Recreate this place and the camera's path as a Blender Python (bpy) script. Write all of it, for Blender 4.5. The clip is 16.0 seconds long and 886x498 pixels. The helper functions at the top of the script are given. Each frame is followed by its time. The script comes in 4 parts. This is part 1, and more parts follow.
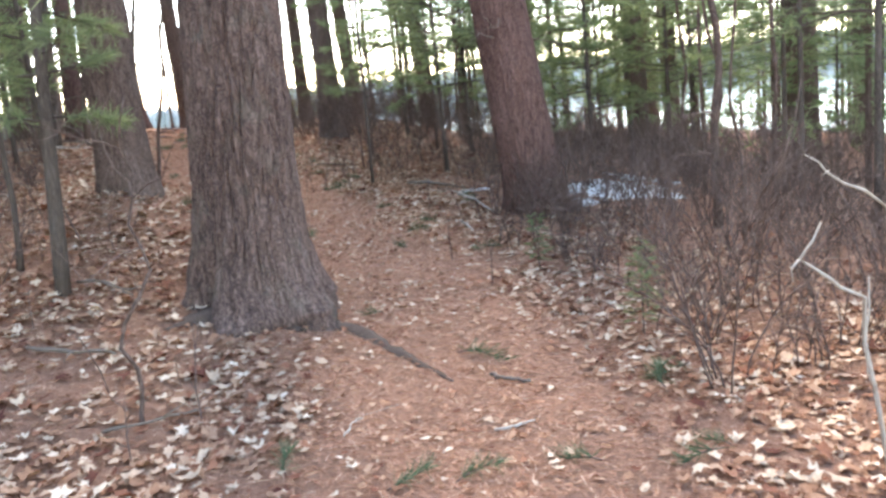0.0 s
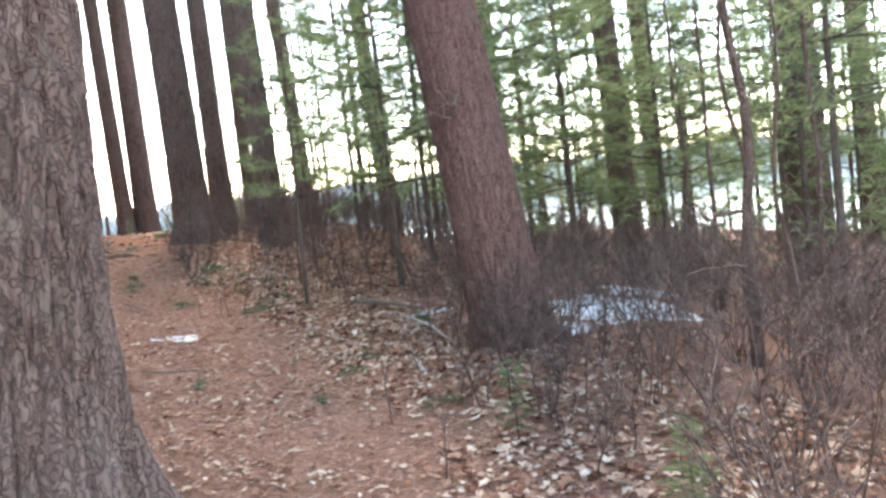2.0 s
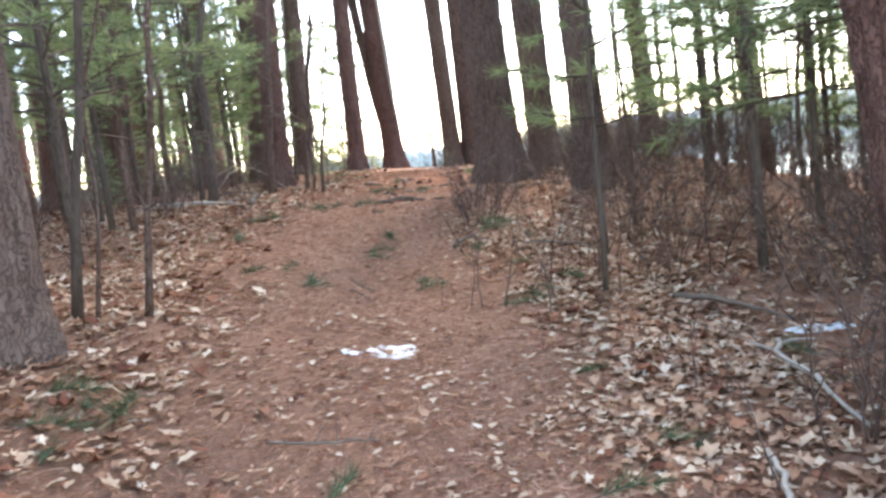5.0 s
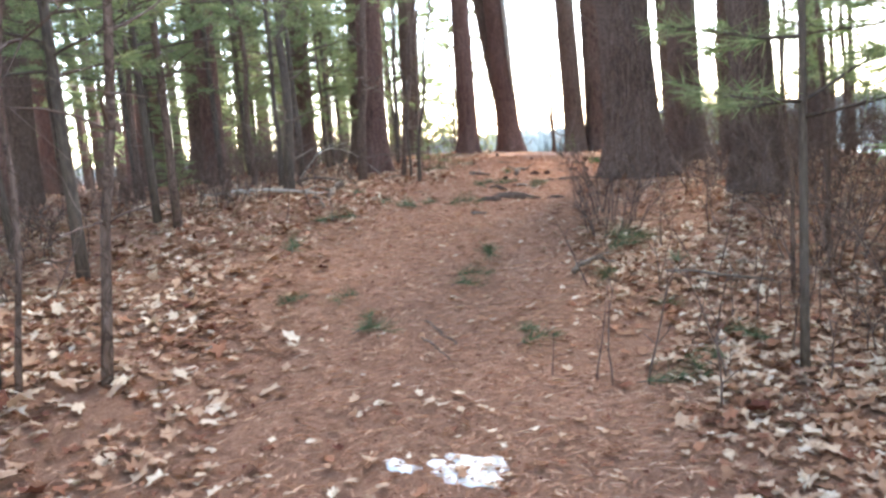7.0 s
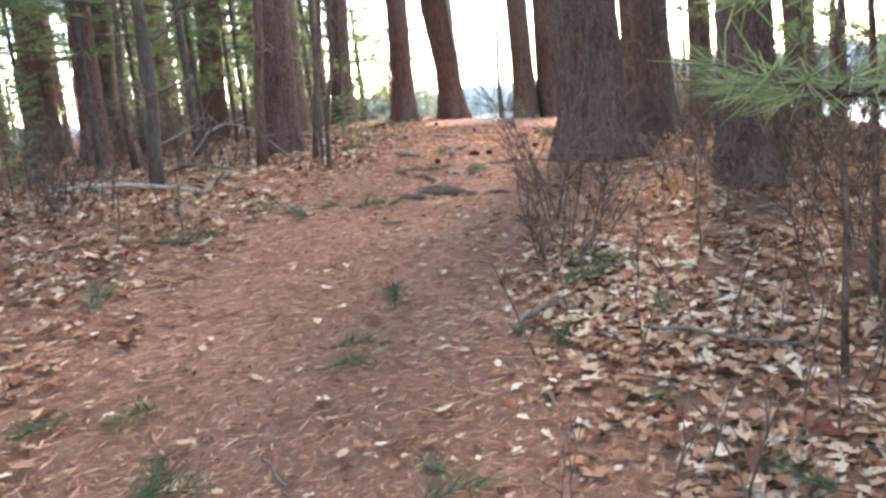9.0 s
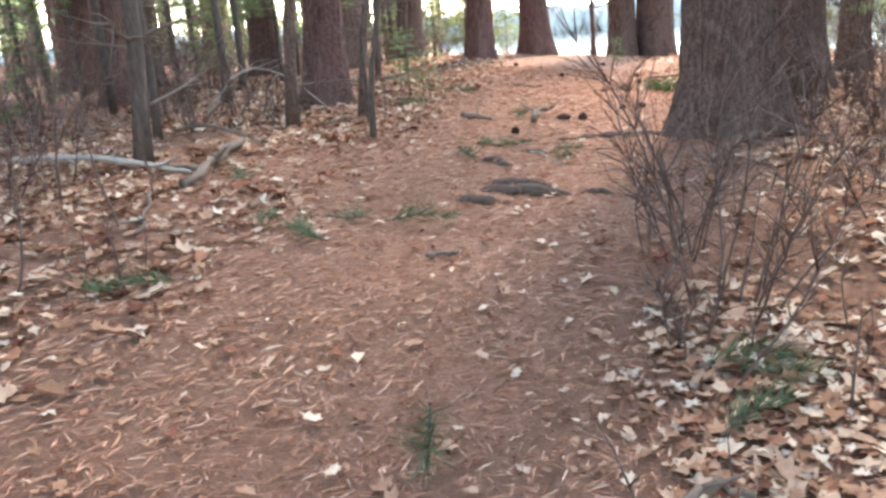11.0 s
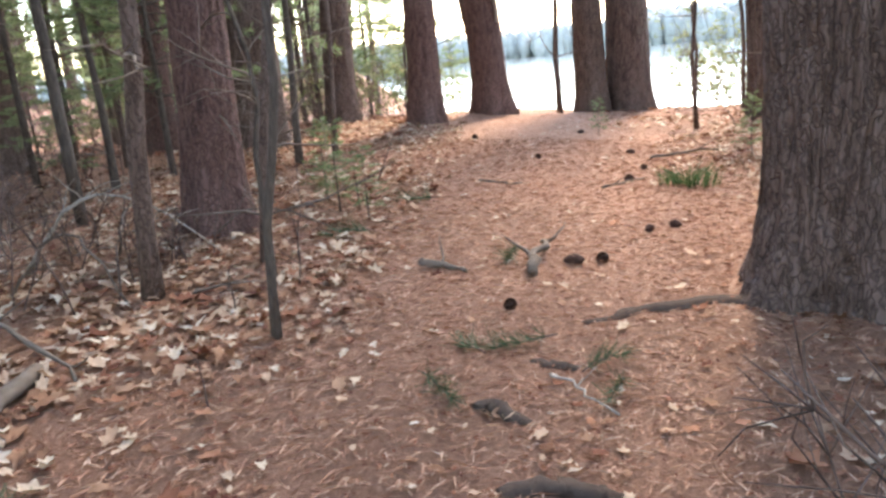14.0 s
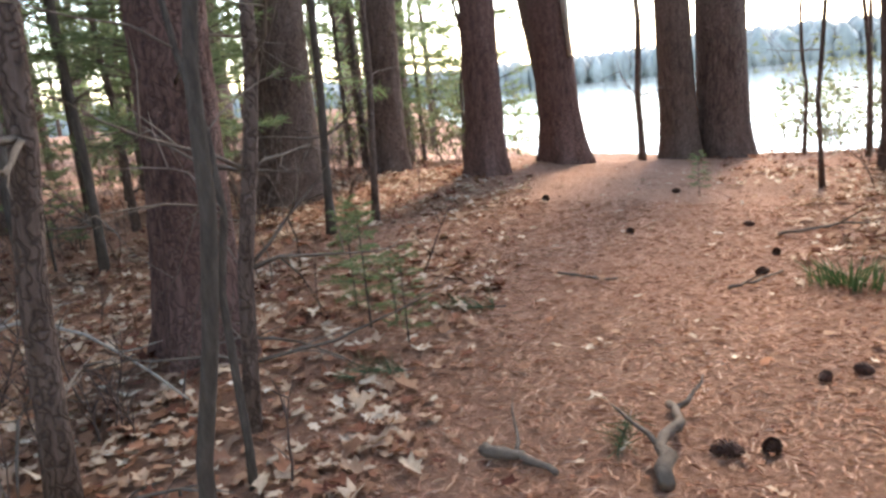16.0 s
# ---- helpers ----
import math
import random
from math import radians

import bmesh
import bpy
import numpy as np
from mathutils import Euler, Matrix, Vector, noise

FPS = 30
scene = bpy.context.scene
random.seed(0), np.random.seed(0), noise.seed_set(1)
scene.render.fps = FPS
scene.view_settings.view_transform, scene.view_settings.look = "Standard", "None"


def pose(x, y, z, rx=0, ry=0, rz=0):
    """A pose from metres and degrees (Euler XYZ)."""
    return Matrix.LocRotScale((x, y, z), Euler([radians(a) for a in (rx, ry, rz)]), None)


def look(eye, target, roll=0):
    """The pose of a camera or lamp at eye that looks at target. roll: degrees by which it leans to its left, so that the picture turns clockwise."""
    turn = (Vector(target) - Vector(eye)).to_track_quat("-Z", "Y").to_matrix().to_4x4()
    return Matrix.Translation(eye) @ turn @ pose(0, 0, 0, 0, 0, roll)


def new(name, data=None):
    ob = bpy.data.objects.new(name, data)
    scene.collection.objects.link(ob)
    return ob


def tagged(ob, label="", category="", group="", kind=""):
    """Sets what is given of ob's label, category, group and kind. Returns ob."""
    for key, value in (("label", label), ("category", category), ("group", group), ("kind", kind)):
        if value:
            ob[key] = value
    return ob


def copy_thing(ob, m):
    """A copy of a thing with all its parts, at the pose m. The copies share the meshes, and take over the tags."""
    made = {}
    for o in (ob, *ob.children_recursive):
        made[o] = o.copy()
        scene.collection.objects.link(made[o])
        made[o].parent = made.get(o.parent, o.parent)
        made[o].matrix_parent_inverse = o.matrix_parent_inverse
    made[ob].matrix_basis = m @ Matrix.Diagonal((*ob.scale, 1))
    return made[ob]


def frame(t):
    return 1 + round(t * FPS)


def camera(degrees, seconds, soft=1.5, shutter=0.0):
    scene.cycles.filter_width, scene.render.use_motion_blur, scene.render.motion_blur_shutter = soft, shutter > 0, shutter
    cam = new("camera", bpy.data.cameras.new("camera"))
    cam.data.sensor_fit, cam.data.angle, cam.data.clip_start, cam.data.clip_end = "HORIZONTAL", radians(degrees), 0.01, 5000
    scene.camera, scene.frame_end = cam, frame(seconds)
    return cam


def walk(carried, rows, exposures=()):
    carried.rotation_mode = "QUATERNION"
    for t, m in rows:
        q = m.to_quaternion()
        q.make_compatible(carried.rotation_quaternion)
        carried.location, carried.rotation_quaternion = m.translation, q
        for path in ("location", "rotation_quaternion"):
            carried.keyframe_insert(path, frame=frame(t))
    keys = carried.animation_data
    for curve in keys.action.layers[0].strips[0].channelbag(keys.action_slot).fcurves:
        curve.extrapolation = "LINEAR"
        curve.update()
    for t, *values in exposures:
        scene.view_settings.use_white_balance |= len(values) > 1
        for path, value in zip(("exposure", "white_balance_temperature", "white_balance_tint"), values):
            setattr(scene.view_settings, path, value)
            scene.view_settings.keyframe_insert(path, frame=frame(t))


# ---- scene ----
cam = camera(57.0, 16.0, soft=2.8)
PATH = [
    (0, (-0.043, -0.151, 1.62), (0.591, 1.706, 1.229), -6.0),
    (0.5, (0.174, 0.359, 1.547), (0.818, 2.23, 1.254), -5.2),
    (1, (0.4, 0.885, 1.524), (1.067, 2.759, 1.308), -6.2),
    (1.5, (0.703, 1.392, 1.529), (1.353, 3.276, 1.355), -4.9),
    (2, (1.007, 1.936, 1.521), (1.73, 3.795, 1.367), -6.5),
    (2.5, (1.293, 2.352, 1.538), (2.001, 4.218, 1.409), -3.6),
    (3, (1.523, 2.872, 1.535), (2.168, 4.757, 1.358), -3.8),
    (3.5, (1.814, 3.377, 1.52), (2.321, 5.306, 1.37), -4.9),
    (4, (2.015, 3.953, 1.468), (2.377, 5.907, 1.242), -6.1),
    (4.5, (2.101, 4.48, 1.498), (2.276, 6.461, 1.283), -6.9),
    (5, (2.151, 5.096, 1.525), (2.002, 7.077, 1.292), -7.1),
    (7.5, (2.009, 7.437, 1.671), (1.575, 9.37, 1.395), -5.3),
    (8, (2.001, 7.914, 1.742), (1.672, 9.855, 1.388), -4.3),
    (8.5, (2.002, 8.399, 1.7), (1.82, 10.356, 1.332), -5.8),
    (9, (2.013, 8.921, 1.761), (1.684, 10.859, 1.391), -5.7),
    (11.5, (1.625, 11.215, 1.972), (1.08, 13.059, 1.422), -5.6),
    (12, (1.523, 11.617, 1.965), (0.959, 13.481, 1.511), -8.0),
    (12.5, (1.377, 12.024, 2.099), (0.854, 13.879, 1.566), -7.6),
    (13, (1.286, 12.488, 2.225), (0.73, 14.312, 1.622), -7.8),
    (13.5, (1.164, 12.891, 2.33), (0.624, 14.737, 1.779), -6.7),
    (14, (1.105, 13.268, 2.335), (0.736, 15.171, 1.843), -5.9),
    (14.5, (1.047, 13.683, 2.512), (0.607, 15.554, 1.959), -8.5),
    (15, (0.948, 14.031, 2.524), (0.428, 15.909, 2.071), -7.2),
    (15.5, (0.886, 14.428, 2.501), (0.412, 16.341, 2.162), -9.4),
    (16, (0.775, 14.88, 2.473), (0.277, 16.771, 2.053), -6.2),
]
walk(cam, [(t, look(eye, target, roll)) for t, eye, target, roll in PATH],
     exposures=[(t, e, 7450, 10) for t, e in ((0, 3.64), (1.4, 3.9), (2.4, 3.74), (5, 3.86), (9, 4.0), (11.5, 4.1), (12.5, 4.0), (14, 3.78), (15, 3.54), (16, 3.26))])

# ---- sky and sun ----
SUN_EL, SUN_AZ = 46.0, 12.0          # degrees up, degrees clockwise from +y
world = bpy.data.worlds.new("sky")
scene.world = world
world.use_nodes = True
wn = world.node_tree
sky = wn.nodes.new("ShaderNodeTexSky")
sky.sky_type, sky.sun_disc = "NISHITA", False
sky.sun_elevation, sky.sun_rotation = radians(SUN_EL), radians(SUN_AZ)
sky.air_density, sky.dust_density, sky.ozone_density = 0.88, 0.5, 1.0
wn.links.new(sky.outputs[0], wn.nodes["Background"].inputs[0])
wn.nodes["Background"].inputs[1].default_value = 0.15
sun = new("sun", bpy.data.lights.new("sun", "SUN"))
sun.data.energy, sun.data.angle, sun.data.color = 1.0, radians(10.0), (1.0, 0.95, 0.87)
se, sa = radians(SUN_EL), radians(SUN_AZ)
SUN_DIR = Vector((math.sin(sa) * math.cos(se), math.cos(sa) * math.cos(se), math.sin(se)))
sun.matrix_world = look((0, 0, 30), Vector((0, 0, 30)) - SUN_DIR)

# ---- materials ----


def ramp(nt, fac, stops):
    n = nt.nodes.new("ShaderNodeValToRGB")
    while len(n.color_ramp.elements) < len(stops):
        n.color_ramp.elements.new(0.5)
    for e, (p, c) in zip(n.color_ramp.elements, stops):
        e.position, e.color = p, (*c, 1)
    nt.links.new(fac, n.inputs[0])
    return n.outputs[0]


def noise_tex(nt, scale, detail=4.0, stretch=(1, 1, 1), rough=0.6):
    tc, mp, n = (nt.nodes.new(k) for k in ("ShaderNodeTexCoord", "ShaderNodeMapping", "ShaderNodeTexNoise"))
    mp.inputs["Scale"].default_value = stretch
    n.inputs["Scale"].default_value, n.inputs["Detail"].default_value, n.inputs["Roughness"].default_value = scale, detail, rough
    nt.links.new(tc.outputs["Object"], mp.inputs[0])
    nt.links.new(mp.outputs[0], n.inputs["Vector"])
    return n.outputs["Fac"]


def mix(nt, fac, a, b, how="MIX"):
    n = nt.nodes.new("ShaderNodeMix")
    n.data_type, n.blend_type = "RGBA", how
    for value, slot in ((fac, 0), (a, 6), (b, 7)):
        if isinstance(value, bpy.types.NodeSocket):
            nt.links.new(value, n.inputs[slot])
        else:
            n.inputs[slot].default_value = value
    return n.outputs[2]


def bump(nt, height, strength, distance):
    n = nt.nodes.new("ShaderNodeBump")
    n.inputs["Strength"].default_value, n.inputs["Distance"].default_value = strength, distance
    nt.links.new(height, n.inputs["Height"])
    return n.outputs[0]


def material(name, roughness=0.9, specular=0.2):
    m = bpy.data.materials.new(name)
    m.use_nodes = True
    b = m.node_tree.nodes["Principled BSDF"]
    b.inputs["Roughness"].default_value, b.inputs["Specular IOR Level"].default_value = roughness, specular
    return m, m.node_tree, b


def bark(name, dark, mid, light, moss=None, scale=1.0, cracks=0.65):
    m, nt, b = material(name, 0.95, 0.1)
    plate = noise_tex(nt, 30 * scale, 6, (1, 1, 0.22), 0.7)
    wide = noise_tex(nt, 2.2, 3, (1, 1, 0.5))
    col = ramp(nt, plate, [(0.3, dark), (0.5, mid), (0.7, light)])
    col = mix(nt, ramp(nt, wide, [(0.4, (0, 0, 0)), (0.65, (0.6, 0.6, 0.6))]), col, (*light, 1))
    tc, mp, vo, warp = (nt.nodes.new(k) for k in ("ShaderNodeTexCoord", "ShaderNodeMapping", "ShaderNodeTexVoronoi", "ShaderNodeTexNoise"))
    warp.inputs["Scale"].default_value = 9.0
    mp.inputs["Scale"].default_value = (1, 1, 0.13)
    vo.feature = "DISTANCE_TO_EDGE"
    vo.inputs["Scale"].default_value = 27 * scale
    add = nt.nodes.new("ShaderNodeMix")
    add.data_type, add.blend_type = "RGBA", "LINEAR_LIGHT"
    add.inputs[0].default_value = 0.085
    nt.links.new(tc.outputs["Object"], mp.inputs[0])
    nt.links.new(tc.outputs["Object"], warp.inputs["Vector"])
    nt.links.new(mp.outputs[0], add.inputs[6])
    nt.links.new(warp.outputs["Color"], add.inputs[7])
    nt.links.new(add.outputs[2], vo.inputs["Vector"])
    crack = ramp(nt, vo.outputs["Distance"], [(0.0, (1 - cracks,) * 3), (0.15, (1, 1, 1))])
    col = mix(nt, crack, (*dark, 1), col)
    if moss:
        low = noise_tex(nt, 5, 4)
        col = mix(nt, ramp(nt, low, [(0.55, (0, 0, 0)), (0.75, (0.4, 0.4, 0.4))]), col, (*moss, 1))
    nt.links.new(col, b.inputs["Base Color"])
    both = mix(nt, 0.5, crack, plate)
    nt.links.new(bump(nt, both, 0.8, 0.025), b.inputs["Normal"])
    return m


def island(name, stops, roughness=0.8, thin=0.0, grain=40.0, specular=0.2, rough_wood=False):
    """A material that differs from piece to piece of one mesh."""
    m, nt, b = material(name, roughness, specular)
    geo = nt.nodes.new("ShaderNodeNewGeometry")
    col = ramp(nt, geo.outputs["Random Per Island"], stops)
    col = mix(nt, 0.5, col, ramp(nt, noise_tex(nt, grain, 3), [(0.3, (0.55, 0.5, 0.48)), (0.7, (1, 1, 1))]), "MULTIPLY")
    nt.links.new(col, b.inputs["Base Color"])
    if rough_wood:
        nt.links.new(bump(nt, noise_tex(nt, 60, 5, (1, 1, 1), 0.7), 0.9, 0.01), b.inputs["Normal"])
    if thin:
        tr, add = nt.nodes.new("ShaderNodeBsdfTranslucent"), nt.nodes.new("ShaderNodeMixShader")
        nt.links.new(col, tr.inputs[0])
        add.inputs[0].default_value = thin
        nt.links.new(b.outputs[0], add.inputs[1])
        nt.links.new(tr.outputs[0], add.inputs[2])
        nt.links.new(add.outputs[0], nt.nodes["Material Output"].inputs[0])
    return m


BARK_BIG = bark("bark_furrowed", (0.03, 0.019, 0.016), (0.125, 0.078, 0.062), (0.21, 0.138, 0.11), (0.15, 0.135, 0.1))
BARK_RED = bark("bark_reddish", (0.045, 0.026, 0.022), (0.14, 0.075, 0.06), (0.20, 0.115, 0.095))
BARK_DARK = bark("bark_grey_brown", (0.042, 0.027, 0.021), (0.125, 0.08, 0.062), (0.19, 0.13, 0.105))
BARK_YOUNG = bark("bark_young_grey", (0.036, 0.027, 0.022), (0.078, 0.058, 0.046), (0.13, 0.102, 0.084), scale=2.0, cracks=0.0)
TWIG = island("twig_wood", [(0, (0.07, 0.043, 0.034)), (0.6, (0.13, 0.085, 0.068)), (1, (0.23, 0.165, 0.135))], 0.9)
DEAD = island("dead_wood", [(0, (0.11, 0.08, 0.062)), (1, (0.225, 0.175, 0.14))], 0.95, 0.0, 25.0, 0.05, True)
BLEACHED = island("bleached_wood", [(0, (0.34, 0.285, 0.235)), (1, (0.47, 0.405, 0.34))], 0.9, 0.0, 25.0, 0.05, True)
ROOT = island("worn_root", [(0, (0.06, 0.04, 0.031)), (1, (0.13, 0.092, 0.072))], 0.95, 0.0, 30.0, 0.05, True)
FALLEN = island("fallen_green_needle", [(0, (0.05, 0.075, 0.035)), (0.6, (0.09, 0.125, 0.06)), (1, (0.15, 0.18, 0.095))], 0.6, 0.2, 8.0, 0.2)
PINE = island("pine_needle_green", [(0, (0.125, 0.175, 0.075)), (0.5, (0.205, 0.255, 0.115)), (1, (0.31, 0.35, 0.175))], 0.5, 0.65, 8.0, 0.3)
LEAF = island("dry_oak_leaf", [(0, (0.16, 0.075, 0.045)), (0.3, (0.31, 0.165, 0.1)), (0.6, (0.45, 0.285, 0.19)), (0.85, (0.56, 0.415, 0.295)), (1, (0.66, 0.53, 0.405))], 0.85, 0.15, 60.0, 0.06)
LEAF_RED = island("russet_leaf", [(0, (0.1, 0.035, 0.025)), (0.6, (0.24, 0.1, 0.06)), (1, (0.36, 0.17, 0.1))], 0.85, 0.15, 60.0, 0.06)
NEEDLE = island("fallen_needle", [(0, (0.28, 0.125, 0.075)), (0.5, (0.44, 0.215, 0.13)), (0.85, (0.56, 0.32, 0.205)), (1, (0.66, 0.44, 0.31))], 0.7)
SCRUB = island("pale_scrub_leaf", [(0, (0.16, 0.17, 0.07)), (0.6, (0.25, 0.26, 0.12)), (1, (0.34, 0.32, 0.18))], 0.7, 0.4)
GRASS = island("green_blade", [(0, (0.04, 0.075, 0.028)), (1, (0.105, 0.16, 0.06))], 0.6, 0.3)
CONE = island("cone_scale", [(0, (0.035, 0.018, 0.013)), (1, (0.11, 0.055, 0.04))], 0.8)
# far trees: distance haze is put into this pale grey-green base colour
FAR_HAZED = island("far_tree_hazed", [(0, (0.22, 0.23, 0.2)), (0.5, (0.26, 0.265, 0.24)), (1, (0.31, 0.31, 0.28))], 0.95, 0.0, 0.4)

GROUND, nt, b = material("forest_floor", 0.95, 0.1)
fine = noise_tex(nt, 75, 8, (1, 1, 1), 0.85)
streak = noise_tex(nt, 30, 5, (1, 0.35, 1), 0.7)
wide = noise_tex(nt, 0.9, 4)
col = ramp(nt, fine, [(0.34, (0.13, 0.06, 0.038)), (0.5, (0.35, 0.182, 0.12)), (0.66, (0.55, 0.325, 0.23))])
col = mix(nt, 0.4, col, ramp(nt, streak, [(0.35, (0.2, 0.092, 0.058)), (0.65, (0.5, 0.28, 0.19))]))
col = mix(nt, ramp(nt, wide, [(0.42, (0, 0, 0)), (0.66, (0.5, 0.5, 0.5))]), col, (0.22, 0.13, 0.09, 1))
nt.links.new(col, b.inputs["Base Color"])
nt.links.new(bump(nt, fine, 1.0, 0.035), b.inputs["Normal"])

WATER, nt, b = material("lake_water", 0.12, 0.5)
b.inputs["Base Color"].default_value = (0.12, 0.14, 0.14, 1)
nt.links.new(bump(nt, noise_tex(nt, 1.2, 4), 0.15, 0.05), b.inputs["Normal"])

ICE, nt, b = material("old_ice", 0.45, 0.4)
icy = noise_tex(nt, 14, 5)
nt.links.new(ramp(nt, icy, [(0.36, (0.38, 0.37, 0.35)), (0.5, (0.57, 0.56, 0.54)), (0.66, (0.75, 0.745, 0.73))]), b.inputs["Base Color"])
nt.links.new(bump(nt, icy, 0.6, 0.01), b.inputs["Normal"])

# ---- shape of the land ----
KY = (-400, -20, 0, 4.5, 9, 12, 14, 16, 18, 24.5, 27, 33, 45, 60, 250, 340, 3000)
KZ = (0.4, -0.3, -0.2, -0.09, 0.28, 0.6, 0.86, 0.99, 1.09, 1.18, 1.0, -0.9, -5.2, -6.5, -6.5, -3, 0)
LAKE = -4.8


def gz(x, y):
    """Height of the ground."""
    p = sum(w * np.interp(y + d, KY, KZ) for d, w in ((-0.9, 0.25), (0, 0.5), (0.9, 0.25)))
    w = 1 - 0.55 * min(1, max(0, (y - 12) / 5))
    z = p - (0.45 if x < 1.3 else 0.22) * w * math.tanh((x - 1.3) / 1.8)
    z += 0.34 * math.exp(-(((x + 0.7) / 1.3) ** 2 + ((y - 8.3) / 1.7) ** 2))
    if x > 4.5:
        f = min(1, (x - 4.5) / 6)
        z += (min(z, -0.62) - z) * f * f * (3 - 2 * f) * min(1, max(0, (36 - y) / 8))
    if x > 17:
        z = z + (min(z, -6.0) - z) * min(1, (x - 17) / 14)
    far = math.hypot(x, y)
    if far > 250 and y < 250:
        z = z + (-3 - z) * min(1, (far - 250) / 60)
    if x < -4 and 20 < y < 90:
        z = z + (1.1 - z) * min(1, (-4 - x) / 8) * min(1, (90 - y) / 25)
    z += 0.035 * noise.noise((x * 0.9, y * 0.9, 3.1)) + 0.012 * noise.noise((x * 4, y * 4, 7.7))
    return z


# ---- building helpers ----
class Acc:
    """Gathers the vertices and faces of one mesh."""

    def __init__(self):
        self.v, self.f, self.n = [], [], 0

    def add(self, verts, faces):
        self.v.extend(verts)
        self.f.extend([tuple(i + self.n for i in f) for f in faces])
        self.n += len(verts)

    def tube(self, pts, radii, sides=5):
        pts = [Vector(p) for p in pts]
        verts, faces = [], []
        for k, p in enumerate(pts):
            d = (pts[min(k + 1, len(pts) - 1)] - pts[max(k - 1, 0)]).normalized()
            u = d.cross(Vector((0.3, 0.9, 0.1)) if abs(d.z) > 0.7 else Vector((0, 0, 1))).normalized()
            w = d.cross(u)
            for s in range(sides):
                a = 2 * math.pi * s / sides
                verts.append(p + radii[k] * (math.cos(a) * u + math.sin(a) * w))
        for k in range(len(pts) - 1):
            for s in range(sides):
                a, c = k * sides + s, k * sides + (s + 1) % sides
                faces.append((a, c, c + sides, a + sides))
        faces.append(tuple(range(sides))[::-1])
        faces.append(tuple((len(pts) - 1) * sides + s for s in range(sides)))
        self.add(verts, faces)

    def join(self, other):
        """Takes over another's pieces, under the second material."""
        self.second = len(self.f)
        self.add(other.v, other.f)
        return self

    def mesh(self, name, mat, smooth=True, mat2=None):
        me = bpy.data.meshes.new(name)
        me.from_pydata([tuple(p) for p in self.v], [], self.f)
        me.materials.append(mat)
        if mat2:
            me.materials.append(mat2)
            me.polygons.foreach_set("material_index", [int(k >= self.second) for k in range(len(self.f))])
        if smooth:
            me.shade_smooth()
        me.update()
        return me


def part(name, acc, mat, parent=None, label="", smooth=True, mat2=None):
    ob = new(name, acc.mesh(name, mat, smooth, mat2) if isinstance(acc, Acc) else acc)
    if parent:
        ob.parent = parent
    return tagged(ob, label)


def root_empty(name, x, y, label, category, group="", turn=0.0, size=1.0, z=None):
    ob = new(name)
    ob.matrix_basis = pose(x, y, gz(x, y) if z is None else z, 0, 0, turn) @ Matrix.Scale(size, 4)
    return tagged(ob, label, category, group)


def wander(rng, start, way, length, steps, wobble, sag=0.0):
    """Points of a crooked line."""
    p, d, pts = Vector(start), Vector(way).normalized(), [Vector(start)]
    for _ in range(steps):
        d = (d + Vector((rng.gauss(0, wobble), rng.gauss(0, wobble), rng.gauss(0, wobble) - sag))).normalized()
        p = p + d * (length / steps)
        pts.append(p.copy())
    return pts


def needles(acc, rng, at, way, count, length, width):
    """A tuft of needles as thin blades fanned about a way."""
    way = Vector(way).normalized()
    for _ in range(count):
        d = (way + Vector((rng.gauss(0, 0.55), rng.gauss(0, 0.55), rng.gauss(0, 0.45)))).normalized()
        s = d.cross(Vector((rng.gauss(0, 1), rng.gauss(0, 1), rng.gauss(0, 1)))).normalized() * width
        tip = Vector(at) + d * length * rng.uniform(0.7, 1.1)
        acc.add([Vector(at) - s * 0.5, Vector(at) + s * 0.5, tip + s * 0.25, tip - s * 0.25], [(0, 1, 2, 3)])


def spray(wood, green, rng, start, way, length, r, tufts=9, blade=0.11, width=0.006, per=7):
    """A pine branch with side twigs and needle tufts."""
    pts = wander(rng, start, way, length, 6, 0.09, 0.02)
    wood.tube(pts, [r * (1 - 0.13 * k) for k in range(7)], 4)
    for k in range(2, 7):
        base, d = pts[k], (pts[k] - pts[k - 1]).normalized()
        for side in (-1, 1):
            lat = (d + side * 0.9 * d.cross(Vector((0, 0, 1))) + Vector((0, 0, rng.uniform(-0.1, 0.25)))).normalized()
            tl = length * 0.34 * rng.uniform(0.6, 1.1) * (1.15 - 0.1 * k)
            wood.tube([base, base + lat * tl * 0.6, base + lat * tl], [r * 0.4, r * 0.3, r * 0.15], 3)
            for q in range(max(1, tufts // 4)):
                needles(green, rng, base + lat * tl * (0.45 + 0.6 * q / max(1, tufts // 4)), lat, per, blade, width)
    needles(green, rng, pts[-1], pts[-1] - pts[-2], per + 3, blade, width)

# ---- ground, lake, far shore ----


def steps(*runs):
    out = []
    for a, b_, d in runs:
        out.extend(np.arange(a, b_, d).tolist())
    return out


gx = steps((-2500, -500, 500), (-500, -60, 40), (-60, -12, 3), (-12, -5, 0.5), (-5, 8, 0.11), (8, 20, 0.5), (20, 70, 3), (70, 500, 40), (500, 2600, 500))
gy = steps((-2500, -500, 500), (-500, -40, 40), (-40, -4, 2), (-4, 1, 0.4), (1, 28, 0.13), (28, 60, 1), (60, 240, 20), (240, 400, 20), (400, 2600, 500))
acc = Acc()
acc.v = [(x, y, gz(x, y)) for y in gy for x in gx]
W = len(gx)
acc.f = [(j * W + i, j * W + i + 1, (j + 1) * W + i + 1, (j + 1) * W + i) for j in range(len(gy) - 1) for i in range(W - 1)]
